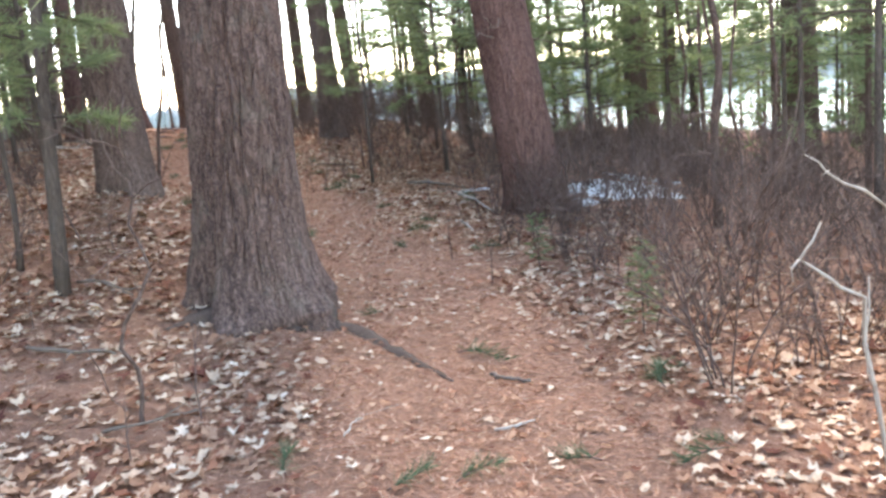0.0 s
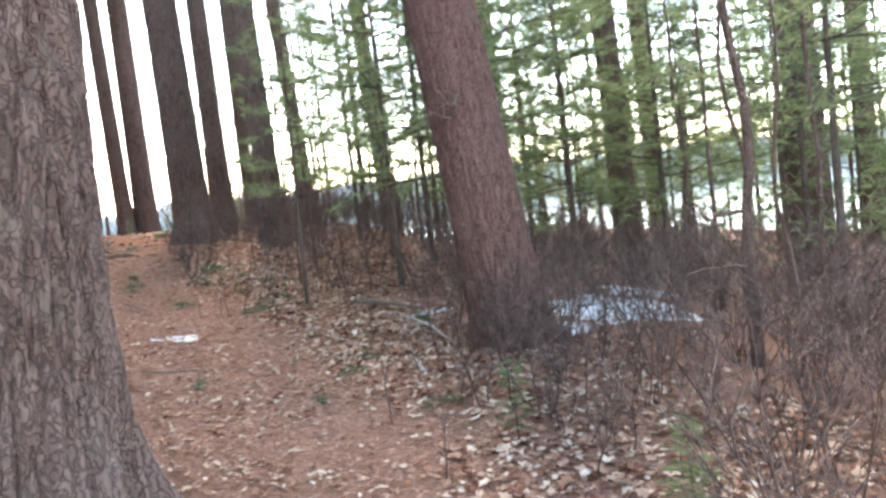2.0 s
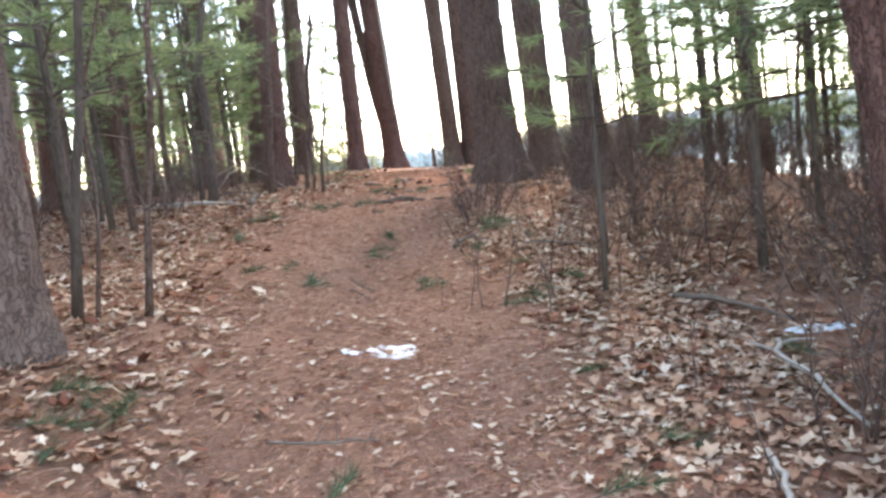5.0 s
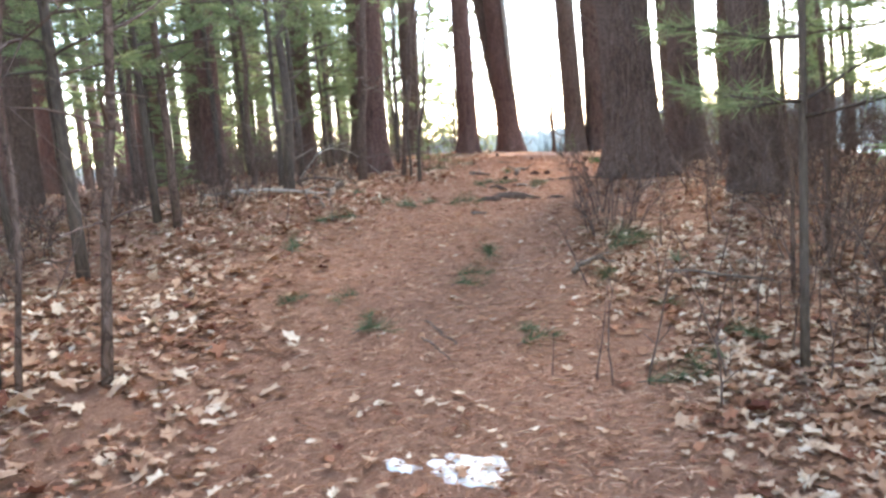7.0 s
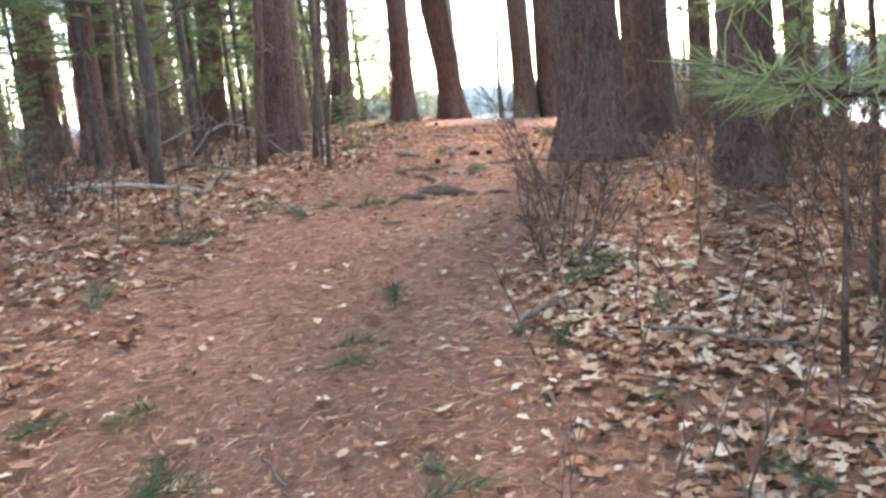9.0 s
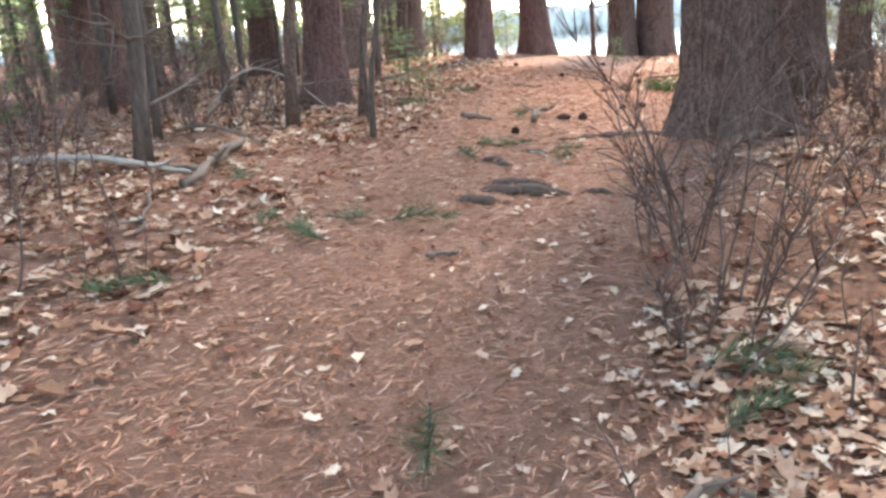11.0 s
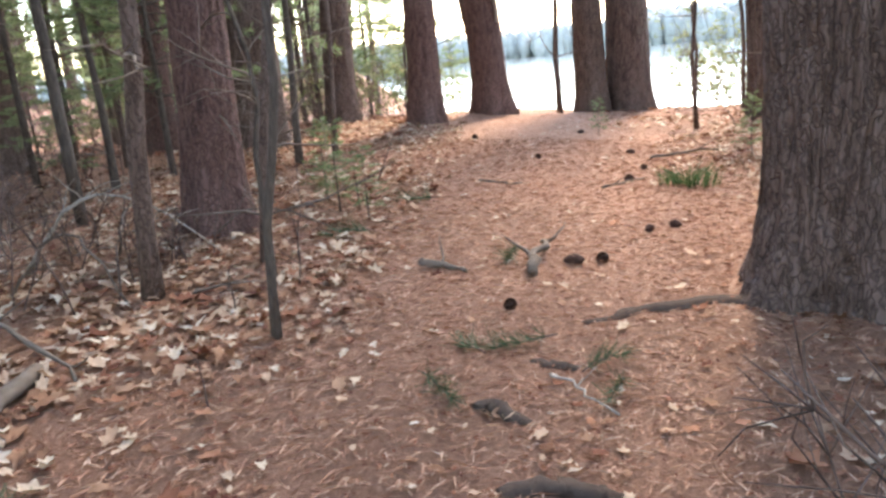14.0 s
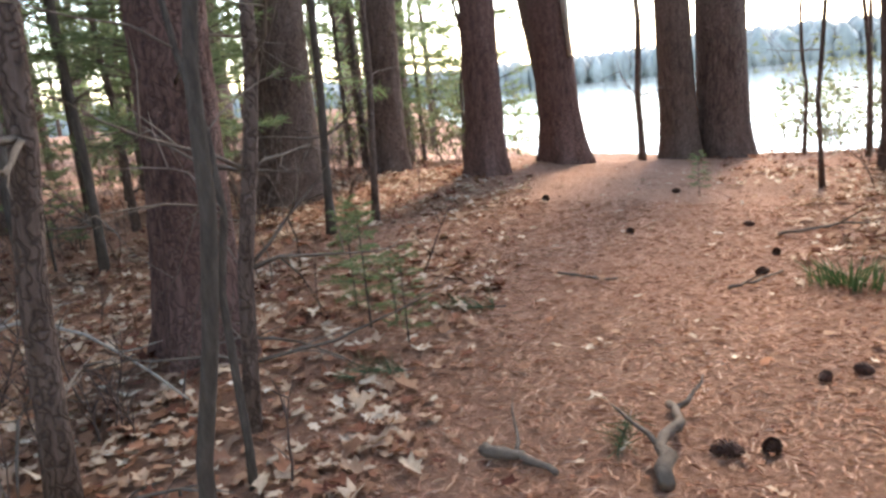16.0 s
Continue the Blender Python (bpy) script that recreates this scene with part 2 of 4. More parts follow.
tagged(part("ground", acc, GROUND), "rust-brown forest floor of fallen pine needles", "ground", kind="structure")

acc = Acc()
acc.add([(290 * math.cos(a) * 1.2, 150 + 290 * math.sin(a), LAKE) for a in np.linspace(0, 2 * math.pi, 64, endpoint=False)], [tuple(range(64))])
tagged(part("water", acc, WATER, smooth=False), "pale still lake beyond the trees", "lake", kind="structure")

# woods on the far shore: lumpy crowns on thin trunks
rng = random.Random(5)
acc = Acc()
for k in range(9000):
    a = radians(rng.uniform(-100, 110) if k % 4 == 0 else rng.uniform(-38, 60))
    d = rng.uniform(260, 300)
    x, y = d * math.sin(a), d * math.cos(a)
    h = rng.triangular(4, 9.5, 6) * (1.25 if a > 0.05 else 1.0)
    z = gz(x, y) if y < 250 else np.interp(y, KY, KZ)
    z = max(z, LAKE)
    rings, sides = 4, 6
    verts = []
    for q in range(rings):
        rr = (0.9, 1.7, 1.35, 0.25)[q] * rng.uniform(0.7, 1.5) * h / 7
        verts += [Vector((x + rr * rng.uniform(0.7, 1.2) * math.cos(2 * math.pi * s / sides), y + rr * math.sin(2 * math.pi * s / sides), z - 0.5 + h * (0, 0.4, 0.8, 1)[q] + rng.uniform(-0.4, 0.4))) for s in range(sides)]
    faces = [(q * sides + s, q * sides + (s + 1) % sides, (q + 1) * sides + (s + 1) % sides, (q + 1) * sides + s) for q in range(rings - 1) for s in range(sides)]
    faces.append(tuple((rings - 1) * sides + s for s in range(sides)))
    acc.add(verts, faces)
tagged(part("far_woods", acc, FAR_HAZED), "grey-green woods along the far lake shore, haze painted into their pale colour", "far woods", kind="stuff")


# ---- big pines ----
def trunk_mesh(r, height, seed, flare=0.35, depth=0.022, sides=96, rings=150, lean=(0, 0), lobes=5):
    rng = random.Random(seed)
    ph, off = rng.uniform(0, 6), rng.uniform(0, 50)
    acc = Acc()
    zs = [-0.25 + (height + 0.25) * (k / (rings - 1)) ** 1.55 for k in range(rings)]
    for z in zs:
        up = max(z, 0)
        base = r * (1.04 - 0.022 * up)
        swell = flare * r * math.exp(-up / 0.3)
        fl2 = 0.25 * flare * r * math.exp(-up / 1.0)
        for s in range(sides):
            a = 2 * math.pi * s / sides
            lob = 0.5 + 0.5 * math.sin(lobes * a + ph) + 0.4 * math.sin(2 * a + off)
            rad = base + fl2 + swell * (0.35 + 0.9 * lob)
            cx, cy = math.cos(a), math.sin(a)
            k1 = 6.6 * r / 0.35
            wob = 0.35 * noise.noise((cx * 3 + off, cy * 3, z * 1.4))
            n1 = abs(noise.noise((cx * k1 + wob + off, cy * k1 + wob, z * 2.1)))
            n2 = abs(noise.noise((cx * k1 * 1.9 + off, cy * k1 * 1.9 - wob, z * 4.4 + 9)))
            rad -= depth * (max(0, 1 - n1 / 0.27) + 0.4 * max(0, 1 - n2 / 0.22))
            rad += 0.25 * depth * noise.noise((cx * 22 + off, cy * 22, z * 9)) + 0.03 * r * noise.noise((cx * 1.3, cy * 1.3 + off, z * 0.8))
            acc.v.append((rad * cx + lean[0] * up, rad * cy + lean[1] * up, z))
    acc.f = [(j * sides + s, j * sides + (s + 1) % sides, (j + 1) * sides + (s + 1) % sides, (j + 1) * sides + s) for j in range(rings - 1) for s in range(sides)]
    acc.f.append(tuple((rings - 1) * sides + s for s in range(sides)))
    return acc


def open_sky(tree, z, a, length):
    """Whether a limb would close the gap in the crowns that lets the sun onto the path."""
    o = tree.matrix_basis.translation
    for gx_, gy_ in ((0.75, 19.2), (1.0, 18.4), (0.85, 24.0), (-1.0, 15.2)):
        g = Vector((gx_, gy_, 1.2))
        for u in (0.3, 0.65, 1.0):
            p = o + Vector((math.cos(a) * length * u, math.sin(a) * length * u, z + 0.1 * length * u)) - g
            if (p - SUN_DIR * p.dot(SUN_DIR)).length < 1.0:
                return True
    return False


def crown(tree, seed, lean, low=7.0, top=14.0, reach=3.2, limbs=10):
    rng = random.Random(seed)
    for k in range(limbs):
        z = low + (top - low) * k / limbs
        a = rng.uniform(0, 2 * math.pi)
        reach_ = reach * rng.uniform(0.6, 1.1) * (1.2 - 0.6 * k / limbs)
        if open_sky(tree, z, a, reach_):
            continue
        wood, green = Acc(), Acc()
        spray(wood, green, rng, (lean[0] * z, lean[1] * z, z), (math.cos(a), math.sin(a), rng.uniform(-0.05, 0.3)), reach_, 0.045, 9, 0.3, 0.045, 6)
        part("limb", wood.join(green), BARK_YOUNG, tree, "", False, PINE)


def snags(tree, rng, r, lean, low, high, count, length=0.7):
    """Dead side twigs of a trunk."""
    for _ in range(count):
        acc = Acc()
        z, a = rng.uniform(low, high), rng.uniform(0, 2 * math.pi)
        s = (lean[0] * z + r * 0.8 * math.cos(a), lean[1] * z + r * 0.8 * math.sin(a), z)
        L = length * rng.uniform(0.4, 1.3)
        pts = wander(rng, s, (math.cos(a), math.sin(a), rng.uniform(-0.2, 0.4)), L, 5, 0.16)
        acc.tube(pts, [0.009, 0.008, 0.007, 0.005, 0.004, 0.002], 4)
        for q in range(2):
            i = rng.randint(1, 4)
            d = pts[i + 1] - pts[i] + Vector((rng.gauss(0, 0.1), rng.gauss(0, 0.1), rng.gauss(0, 0.1)))
            acc.tube(wander(rng, pts[i], d, L * 0.4, 3, 0.2), [0.005, 0.004, 0.003, 0.0015], 3)
        part("dead_twig", acc, DEAD, tree)


def pine(x, y, r, seed, mat, label, flare=0.35, depth=0.02, sides=64, rings=110, lean=(0, 0), height=13.0, dead=6, lobes=5, crowned=True, low=7.0, limbs=10):
    tree = root_empty("pine_tree", x, y, label, "tree", "big pines along the path")
    part("trunk", trunk_mesh(r, height, seed, flare, depth, sides, rings, lean, lobes), mat, tree)
    rng = random.Random(seed + 100)
    snags(tree, rng, r, lean, 0.7 if dead > 9 else 1.5, 5, dead)
    if crowned:
        crown(tree, seed + 7, lean, low, limbs=limbs)
    return tree


def surface_root(tree, seed, pts, radii, mat=ROOT, sink=0.45, arch=0.0):
    """A root along the ground; pts in plan, heights follow the ground."""
    ox, oy, oz = tree.matrix_basis.translation
    acc = Acc()
    n = 22
    line, rad = [], []
    for k in range(n + 1):
        u = k / n * (len(pts) - 1)
        i = min(int(u), len(pts) - 2)
        f = u - i
        x = pts[i][0] * (1 - f) + pts[i + 1][0] * f
        y = pts[i][1] * (1 - f) + pts[i + 1][1] * f
        x, y = x + 0.035 * noise.noise((k * 0.45, seed, 1.5)), y + 0.035 * noise.noise((k * 0.45, seed, 8.5))
        rr = radii[0] * (1 - k / n) + radii[1] * k / n
        line.append((x - ox, y - oy, gz(x, y) - oz - rr * sink + arch * math.sin(math.pi * k / n) + 0.012 * noise.noise((x * 5, y * 5, seed))))
        rad.append(rr * (1 + 0.4 * noise.noise((x * 11, y * 11, seed))) * (min(1, 0.3 + 1.6 * math.sin(math.pi * k / n)) if arch else 1))
    acc.tube(line, rad, 8)
    return part("root", acc, mat, tree)


t1 = pine(0.51, 5.75, 0.335, 1, BARK_BIG, "massive old pine with deeply furrowed grey-brown bark beside the path", 0.72, 0.034, 320, 330, (0.055, 0.0), 13, 0, 6)
surface_root(t1, 1, [(0.75, 5.55), (1.1, 5.07), (1.28, 4.7), (1.45, 4.25)], (0.12, 0.02))
surface_root(t1, 2, [(0.3, 5.6), (0.05, 5.35), (-0.15, 5.2)], (0.12, 0.03))
surface_root(t1, 3, [(0.55, 5.6), (0.6, 5.3), (0.72, 5.1)], (0.1, 0.03))
wood, green = Acc(), Acc()
spray(wood, green, random.Random(5), (-0.1, -0.34, 2.5), (-0.1, -1, -0.14), 2.2, 0.018, 12, 0.13, 0.008, 10)
part("needles", green, PINE, part("branch", wood, BARK_YOUNG, t1), "soft green needles", False)
t2 = pine(4.2, 8.6, 0.32, 2, BARK_RED, "large leaning pine with dark reddish bark in brush", 0.25, 0.018, 140, 220, (-0.125, 0), 13, 5)
t3 = pine(-0.32, 8.75, 0.24, 3, BARK_DARK, "stout pine with grey-brown bark on the bank", 0.25, 0.016, 120, 170, (0.03, 0), 13, 6)
t4 = pine(3.4, 15.7, 0.2, 4, BARK_DARK, "dark pine with spreading base behind brush", 0.7, 0.016, 96, 140, (-0.02, 0), 13, 10, limbs=18)
t5a = pine(1.17, 25.4, 0.21, 5, BARK_DARK, "reddish-brown pine on the lake bank, nearly touching its neighbour", 0.3, 0.012, lean=(-0.02, 0), low=6.4, limbs=44)
t5e = pine(1.7, 25.6, 0.29, 6, BARK_BIG, "thick ridged pine on the lake bank", 0.3, 0.014, low=6.4, limbs=44)
t5b = pine(2.24, 17.25, 0.3, 7, BARK_DARK, "big dark pine with ridged bark and a root crossing the path", 0.5, 0.03, 180, 280, (-0.02, 0), 13, 10, limbs=18)
surface_root(t5b, 4, [(1.95, 17.15), (1.7, 17.1), (1.4, 16.97), (1.2, 16.86), (1.02, 16.72)], (0.07, 0.02))
t5c = pine(3.05, 19.6, 0.21, 8, BARK_DARK, "grey pine with a buttressed base beside a thicker pine", 0.9, 0.014, 72, 120, (0, 0), 13, 10, limbs=18)
t7 = pine(-0.93, 23.65, 0.19, 9, BARK_RED, "straight reddish pine at the crest of the path", 0.35, 0.012, 72, 120, (0.02, 0), 13, 3, low=6.4, limbs=44)
t6 = pine(-0.18, 24.6, 0.22, 10, BARK_RED, "forked pine with a pale peeled strip at the crest", 0.4, 0.012, 72, 120, (-0.045, 0), 13, 4, low=6.4, limbs=44)
acc = Acc()
acc.tube([(-0.1, 0.05, 0.5), (-0.2, 0.1, 1.2), (-0.33, 0.1, 2.0), (-0.52, 0.15, 3.5), (-0.9, 0.2, 8)], [0.12, 0.13, 0.12, 0.11, 0.07], 12)
part("second_stem", acc, BARK_DARK, t6)
acc = Acc()
acc.tube([(0.15, -0.14, 1.2), (0.13, -0.155, 1.9), (0.1, -0.165, 2.8), (0.05, -0.16, 4.2)], [0.02, 0.055, 0.06, 0.03], 6)
part("peeled_strip", acc, BLEACHED, t6, "pale bare wood where bark is gone")
t12 = pine(-1.36, 18.27, 0.175, 11, BARK_RED, "reddish pine among grey saplings and dead twigs", 0.5, 0.014, 110, 170, (0.055, 0), 13, 22, limbs=18)
pine(-2.78, 22.6, 0.28, 12, BARK_DARK, "dark pine trunk in the shaded wood", 0.3, 0.012, lean=(0.045, 0), dead=18)
pine(-2.32, 24.5, 0.2, 13, BARK_DARK, "dark pine trunk near the lake bank", 0.3, 0.012, lean=(0.045, 0), dead=6)
pine(3.85, 21.0, 0.15, 92, BARK_DARK, "grey-green pine behind brush on the slope", 0.35, 0.01, 48, 80, (0.0, 0), 12, 5, limbs=6)
slim = pine(3.1, 23.5, 0.12, 91, BARK_DARK, "slim dark pine leaning by the lake bank", 0.35, 0.01, 48, 80, (-0.03, 0), 11, 5, limbs=6)
for k, (z, a) in enumerate(((2.0, 4.4), (2.5, 4.9), (2.9, 4.1), (3.3, 5.3))):
    wood, green = Acc(), Acc()
    spray(wood, green, random.Random(70 + k), (-0.03 * z, 0, z), (math.cos(a), math.sin(a), 0.05), 1.3, 0.014, 12, 0.13, 0.007, 9)
    part("needles", green, PINE, part("branch", wood, BARK_YOUNG, slim), "soft green needles", False)
MORE = [(-6.1, 22.3, 0.31), (-7.8, 23.1, 0.3), (-3.4, 28.2, 0.2), (-4.1, 22.6, 0.2), (-7.9, 28, 0.26), (-4.2, 19.0, 0.16),
        (9.25, 14.1, 0.22), (11.9, 16.7, 0.2), (11.3, 11.9, 0.3), (8.3, 16.8, 0.17), (7.0, 20.5, 0.2), (13.5, 20, 0.22), (5.2, 21.0, 0.18),
        (-4.5, 14.5, 0.22), (-6.5, 17.5, 0.2), (-8.5, 20, 0.22), (-5.0, 11.0, 0.24), (-8.0, 13, 0.25), (-10, 17, 0.2), (-11, 24, 0.25),
        (-3.6, 7.2, 0.2), (-6, 6.5, 0.25), (15, 14, 0.22), (10, 22, 0.18), (13, 26, 0.2), (16, 9, 0.22), (-9.5, 8, 0.25),
        (-2, -4, 0.25), (3.2, -5, 0.3), (6.5, -2, 0.2), (-5.5, -1.5, 0.25), (0.5, -9, 0.28), (9, -6, 0.25), (-9, -5, 0.22),
        (-13, 20, 0.25), (-12, 29, 0.22), (-7, 32, 0.2), (-15, 26, 0.3)]
for k, (x, y, r) in enumerate(MORE):
    pine(x, y, r, 30 + k, (BARK_DARK, BARK_RED)[k % 2], ("tall grey-brown pine trunk deeper in the wood", "tall reddish pine trunk deeper in the wood")[k % 2], 0.3, 0.012, 28, 50, (random.Random(k).gauss(0.05 if x < 0 else -0.03, 0.015), 0), 13, 4, low=5.0 if x < 0 else 7.5, limbs=6)


# ---- saplings ----
def sapling(x, y, r, height, seed, lean=(0, 0), label="thin bare grey sapling", twigs=7, mat=BARK_YOUNG, low=0.5, twig_mat=TWIG):
    rng = random.Random(seed)
    tree = root_empty("sapling", x, y, label, "sapling", "bare saplings")
    acc = Acc()
    n = 14
    pts = [(lean[0] * height * k / n + 0.04 * noise.noise((k * 0.35, seed, 0)) * min(k, 4), lean[1] * height * k / n + 0.024 * noise.noise((k * 0.35, seed, 5)) * min(k, 4), -0.08 + height * k / n) for k in range(n + 1)]
    acc.tube(pts, [r * (1.25 if k == 0 else 1.0) * (1 - 0.75 * k / n) for k in range(n + 1)], 10)
    part("stem", acc, mat, tree)
    for _ in range(twigs):
        acc = Acc()
        z = rng.uniform(low, height * 0.95)
        k = min(int(z / height * n), n - 1)
        a = rng.uniform(0, 2 * math.pi)
        L = rng.uniform(0.25, 0.9)
        p = wander(rng, pts[k], (math.cos(a), math.sin(a), rng.uniform(0, 0.7)), L, 5, 0.15)
        acc.tube(p, [r * 0.28, r * 0.24, r * 0.2, r * 0.15, r * 0.1, 0.001], 4)
        for q in range(3):
            i = rng.randint(1, 4)
            acc.tube(wander(rng, p[i], p[i + 1] - p[i] + Vector((rng.gauss(0, 0.12), rng.gauss(0, 0.12), rng.gauss(0, 0.1))), L * 0.45, 3, 0.18), [r * 0.14, r * 0.1, r * 0.07, 0.001], 3)
        part("twig", acc, twig_mat, tree)
    return tree


SAPS = [(-1.5, 15.4, 0.07, 6, 0.09, 0), (-1.13, 16.92, 0.064, 6, 0.11, 0), (-0.26, 16.37, 0.027, 4, 0.12, 0),
        (-0.02, 9.8, 0.028, 5, 0.17, 0), (-0.32, 9.54, 0.036, 6, 0.19, 0), (-0.2, 9.53, 0.016, 4, 0.16, 0), (-1.1, 6.6, 0.03, 4, 0.06, 0), (-0.29, 3.83, 0.016, 1.6, 0.11, 0),
        (-0.54, 17.1, 0.019, 3.5, 0, 0), (-0.75, 17.5, 0.04, 5, 0.15, 0), (-1.72, 20.9, 0.045, 6, 0.06, 0), (-1.44, 21.2, 0.038, 6, 0.08, 0), (2.27, 22.7, 0.03, 6, 0, 0),
        (0.71, 25.0, 0.055, 6, 0, 0), (-3.1, 19.9, 0.045, 6, 0, 0), (5.45, 6.9, 0.06, 6, 0.0, 0), (5.86, 7.4, 0.03, 5, -0.02, 0), (5.24, 6.23, 0.022, 5, -0.03, 0),
        (6.44, 7.12, 0.033, 6, -0.02, 0), (3.05, 12.3, 0.018, 5, 0, 0), (3.46, 13.2, 0.024, 6, 0, 0), (-1.5, 13.04, 0.045, 6, 0.02, 0), (-1.97, 16.3, 0.04, 5, 0.03, 0),
        (2.6, 25.5, 0.03, 6, 0, 0), (3.1, 24.6, 0.035, 6, 0, 0), (3.5, 26.2, 0.04, 6, 0, 0), (-1.6, 25.6, 0.035, 5, 0.03, 0), (4.2, 25.2, 0.045, 6, 0, 0),
        (2.9, 22.9, 0.03, 4, 0.05, 0), (-2.9, 17.6, 0.05, 6, 0, 0), (-2.4, 14.2, 0.03, 5, 0, 0), (-3.4, 15.6, 0.045, 6, 0, 0), (-2.2, 12.0, 0.035, 6, 0, 0),
        (-3.9, 21.5, 0.05, 6, 0, 0), (-3.2, 23.4, 0.04, 6, 0, 0), (6.9, 9.0, 0.035, 6, 0, 0), (7.6, 10.4, 0.04, 6, 0, 0), (4.6, 13.2, 0.03, 6, 0, 0), (5.6, 14.6, 0.035, 6, 0, 0), (4.9, 18.3, 0.04, 6, 0, 0)]
for k, (x, y, r, h, lx, ly) in enumerate(SAPS):
    sapling(x, y, r * 0.82, h, 200 + k, (lx, ly), ("thin bare grey sapling", "slender dark sapling with bare twigs")[k % 2], (20 if x < -0.5 and y > 15 and r > 0.02 else 9) if r > 0.02 else 4, BARK_DARK if x > 2 or k % 2 else BARK_YOUNG, 0.25 if x < -0.5 else 0.5, DEAD if x < -0.5 and y > 15 else TWIG)


# ---- young pines with needles ----
def young_pine(seed, height, low, reach, whorls, girth=0.042, split=False, per=8, blade_width=0.008):
    rng = random.Random(seed)
    tree = new("young_pine")
    stem = Acc()
    stem.tube([(0.03 * noise.noise((k, seed, 1)), 0.03 * noise.noise((k, seed, 2)), -0.08 + height * k / 10) for k in range(11)], [girth * (1 - 0.085 * k) for k in range(11)], 8)
    for k in range(whorls):
        z = low + (height - low) * k / whorls
        L = reach * (1 - 0.6 * k / whorls)
        n = rng.randint(3, 5)
        a0 = rng.uniform(0, 6)
        for q in range(n):
            a = a0 + 2 * math.pi * q / n + rng.gauss(0, 0.25)
            wood, green = Acc(), Acc()
            spray(wood, green, rng, (0, 0, z + rng.gauss(0, 0.06)), (math.cos(a), math.sin(a), rng.uniform(-0.05, 0.35)), L * rng.uniform(0.6, 1.1), 0.011, 12, 0.13, blade_width, per)
            if split:
                part("needles", green, PINE, part("branch", wood, BARK_YOUNG, tree), "long soft green needles", False)
            else:
                part("branch", wood.join(green), BARK_YOUNG, tree, "", False, PINE)
    part("stem", stem, BARK_YOUNG, tree)
    return tagged(tree, "young pine with layered green needle sprays", "young pine", "young pines in the wood")


protos = [young_pine(61, 5.5, 1.3, 1.5, 12), young_pine(62, 6.5, 1.6, 1.7, 13), young_pine(63, 4.2, 0.9, 1.2, 10), young_pine(64, 7.5, 2.2, 1.9, 13)]
spots = [(4.1, 11.4), (5.0, 12.6), (4.6, 14.8), (5.9, 13.2), (6.6, 11.4), (7.5, 13.0), (6.2, 15.8), (8.2, 11.6), (9.4, 12.6), (8.8, 9.6), (7.7, 8.1), (9.8, 8.8),
         (10.6, 10.4), (7.3, 17.8), (9.6, 16.2), (10.8, 14.4), (12.4, 13.4), (12.8, 10.2), (5.4, 17.0), (4.5, 20.2), (6.2, 23.0), (8.6, 20.0), (11.0, 19.0), (13.0, 17.0),
         (-3.0, 10.4), (-2.3, 8.4), (-3.8, 12.8), (-4.9, 9.0), (-2.9, 5.6), (-4.3, 16.9), (-5.6, 19.6), (-4.8, 23.6), (-6.4, 25.4), (-3.6, 26.6), (-7.6, 15.4), (-8.2, 22.2), (-6.8, 11.6),
         (-1.3, 11.5), (-2.0, 9.9), (-1.9, 13.4), (-2.9, 20.6), (-3.7, 18.2), (-6.0, 14.0), (-7.3, 19.4), (-5.2, 27.8), (-8.6, 24.6), (-2.6, 27.2), (-1.9, 28.4),
         (5.2, 11.0), (7.0, 14.6), (9.0, 14.0), (11.4, 15.6), (-3.3, 22.0), (-4.0, 24.6), (-3.0, 25.6), (-4.4, 20.6), (-5.2, 25.2), (-6.5, 27.4), (-3.9, 28.0), (-5.4, 22.8), (-2.6, 18.6), (-7.8, 26.0), (-6.2, 21.0),
         (14.5, 12.0), (7.0, 6.3), (10.5, 6.5), (13.5, 7.8)]
for k, (x, y) in enumerate(spots):
    rng = random.Random(900 + k)
    m = pose(x, y, gz(x, y), 0, 0, rng.uniform(0, 360))
    if k < 4:
        protos[k].matrix_basis = m
    else:
        copy_thing(protos[rng.randrange(4)], m @ Matrix.Scale(rng.uniform(0.85, 1.15), 4))

near_pine = young_pine(65, 5.0, 1.3, 0.8, 9, 0.025, True, 8, 0.0035)
near_pine.matrix_basis = pose(2.87, 11.15, gz(2.87, 11.15), 0, 2, 40)
tagged(near_pine, "slender young pine with long soft needles beside the path")
left_pine = young_pine(66, 5.0, 1.2, 0.8, 9, 0.06, True, 14, 0.0045)
left_pine.matrix_basis = pose(-0.77, 6.05, gz(-0.77, 6.05), 0, 5, 0)
tagged(left_pine, "slender young pine with sparse green sprays by the bank")
# low green growth near the bank
for k, (x, y, s) in enumerate([(-1.5, 26.2, 0.3), (-1.9, 26.8, 0.36), (-1.1, 27.0, 0.28), (-2.6, 26.4, 0.35), (3.4, 27.4, 0.25), (2.6, 27.0, 0.22), (4.4, 26.8, 0.3), (3.9, 24.0, 0.2), (-4.4, 18.0, 0.3), (-3.6, 20.0, 0.28), (-4.9, 21.4, 0.35), (-3.4, 16.4, 0.25), (-5.6, 23.8, 0.35), (-6.4, 19.0, 0.4), (-2.7, 15.2, 0.2), (-4.2, 22.8, 0.3)]):
    ob = copy_thing(protos[2], pose(x, y, gz(x, y), 0, 0, 50 * k) @ Matrix.Scale(s, 4))
    tagged(ob, "low yellow-green pine seedling on the bank", "seedling", "pine seedlings")

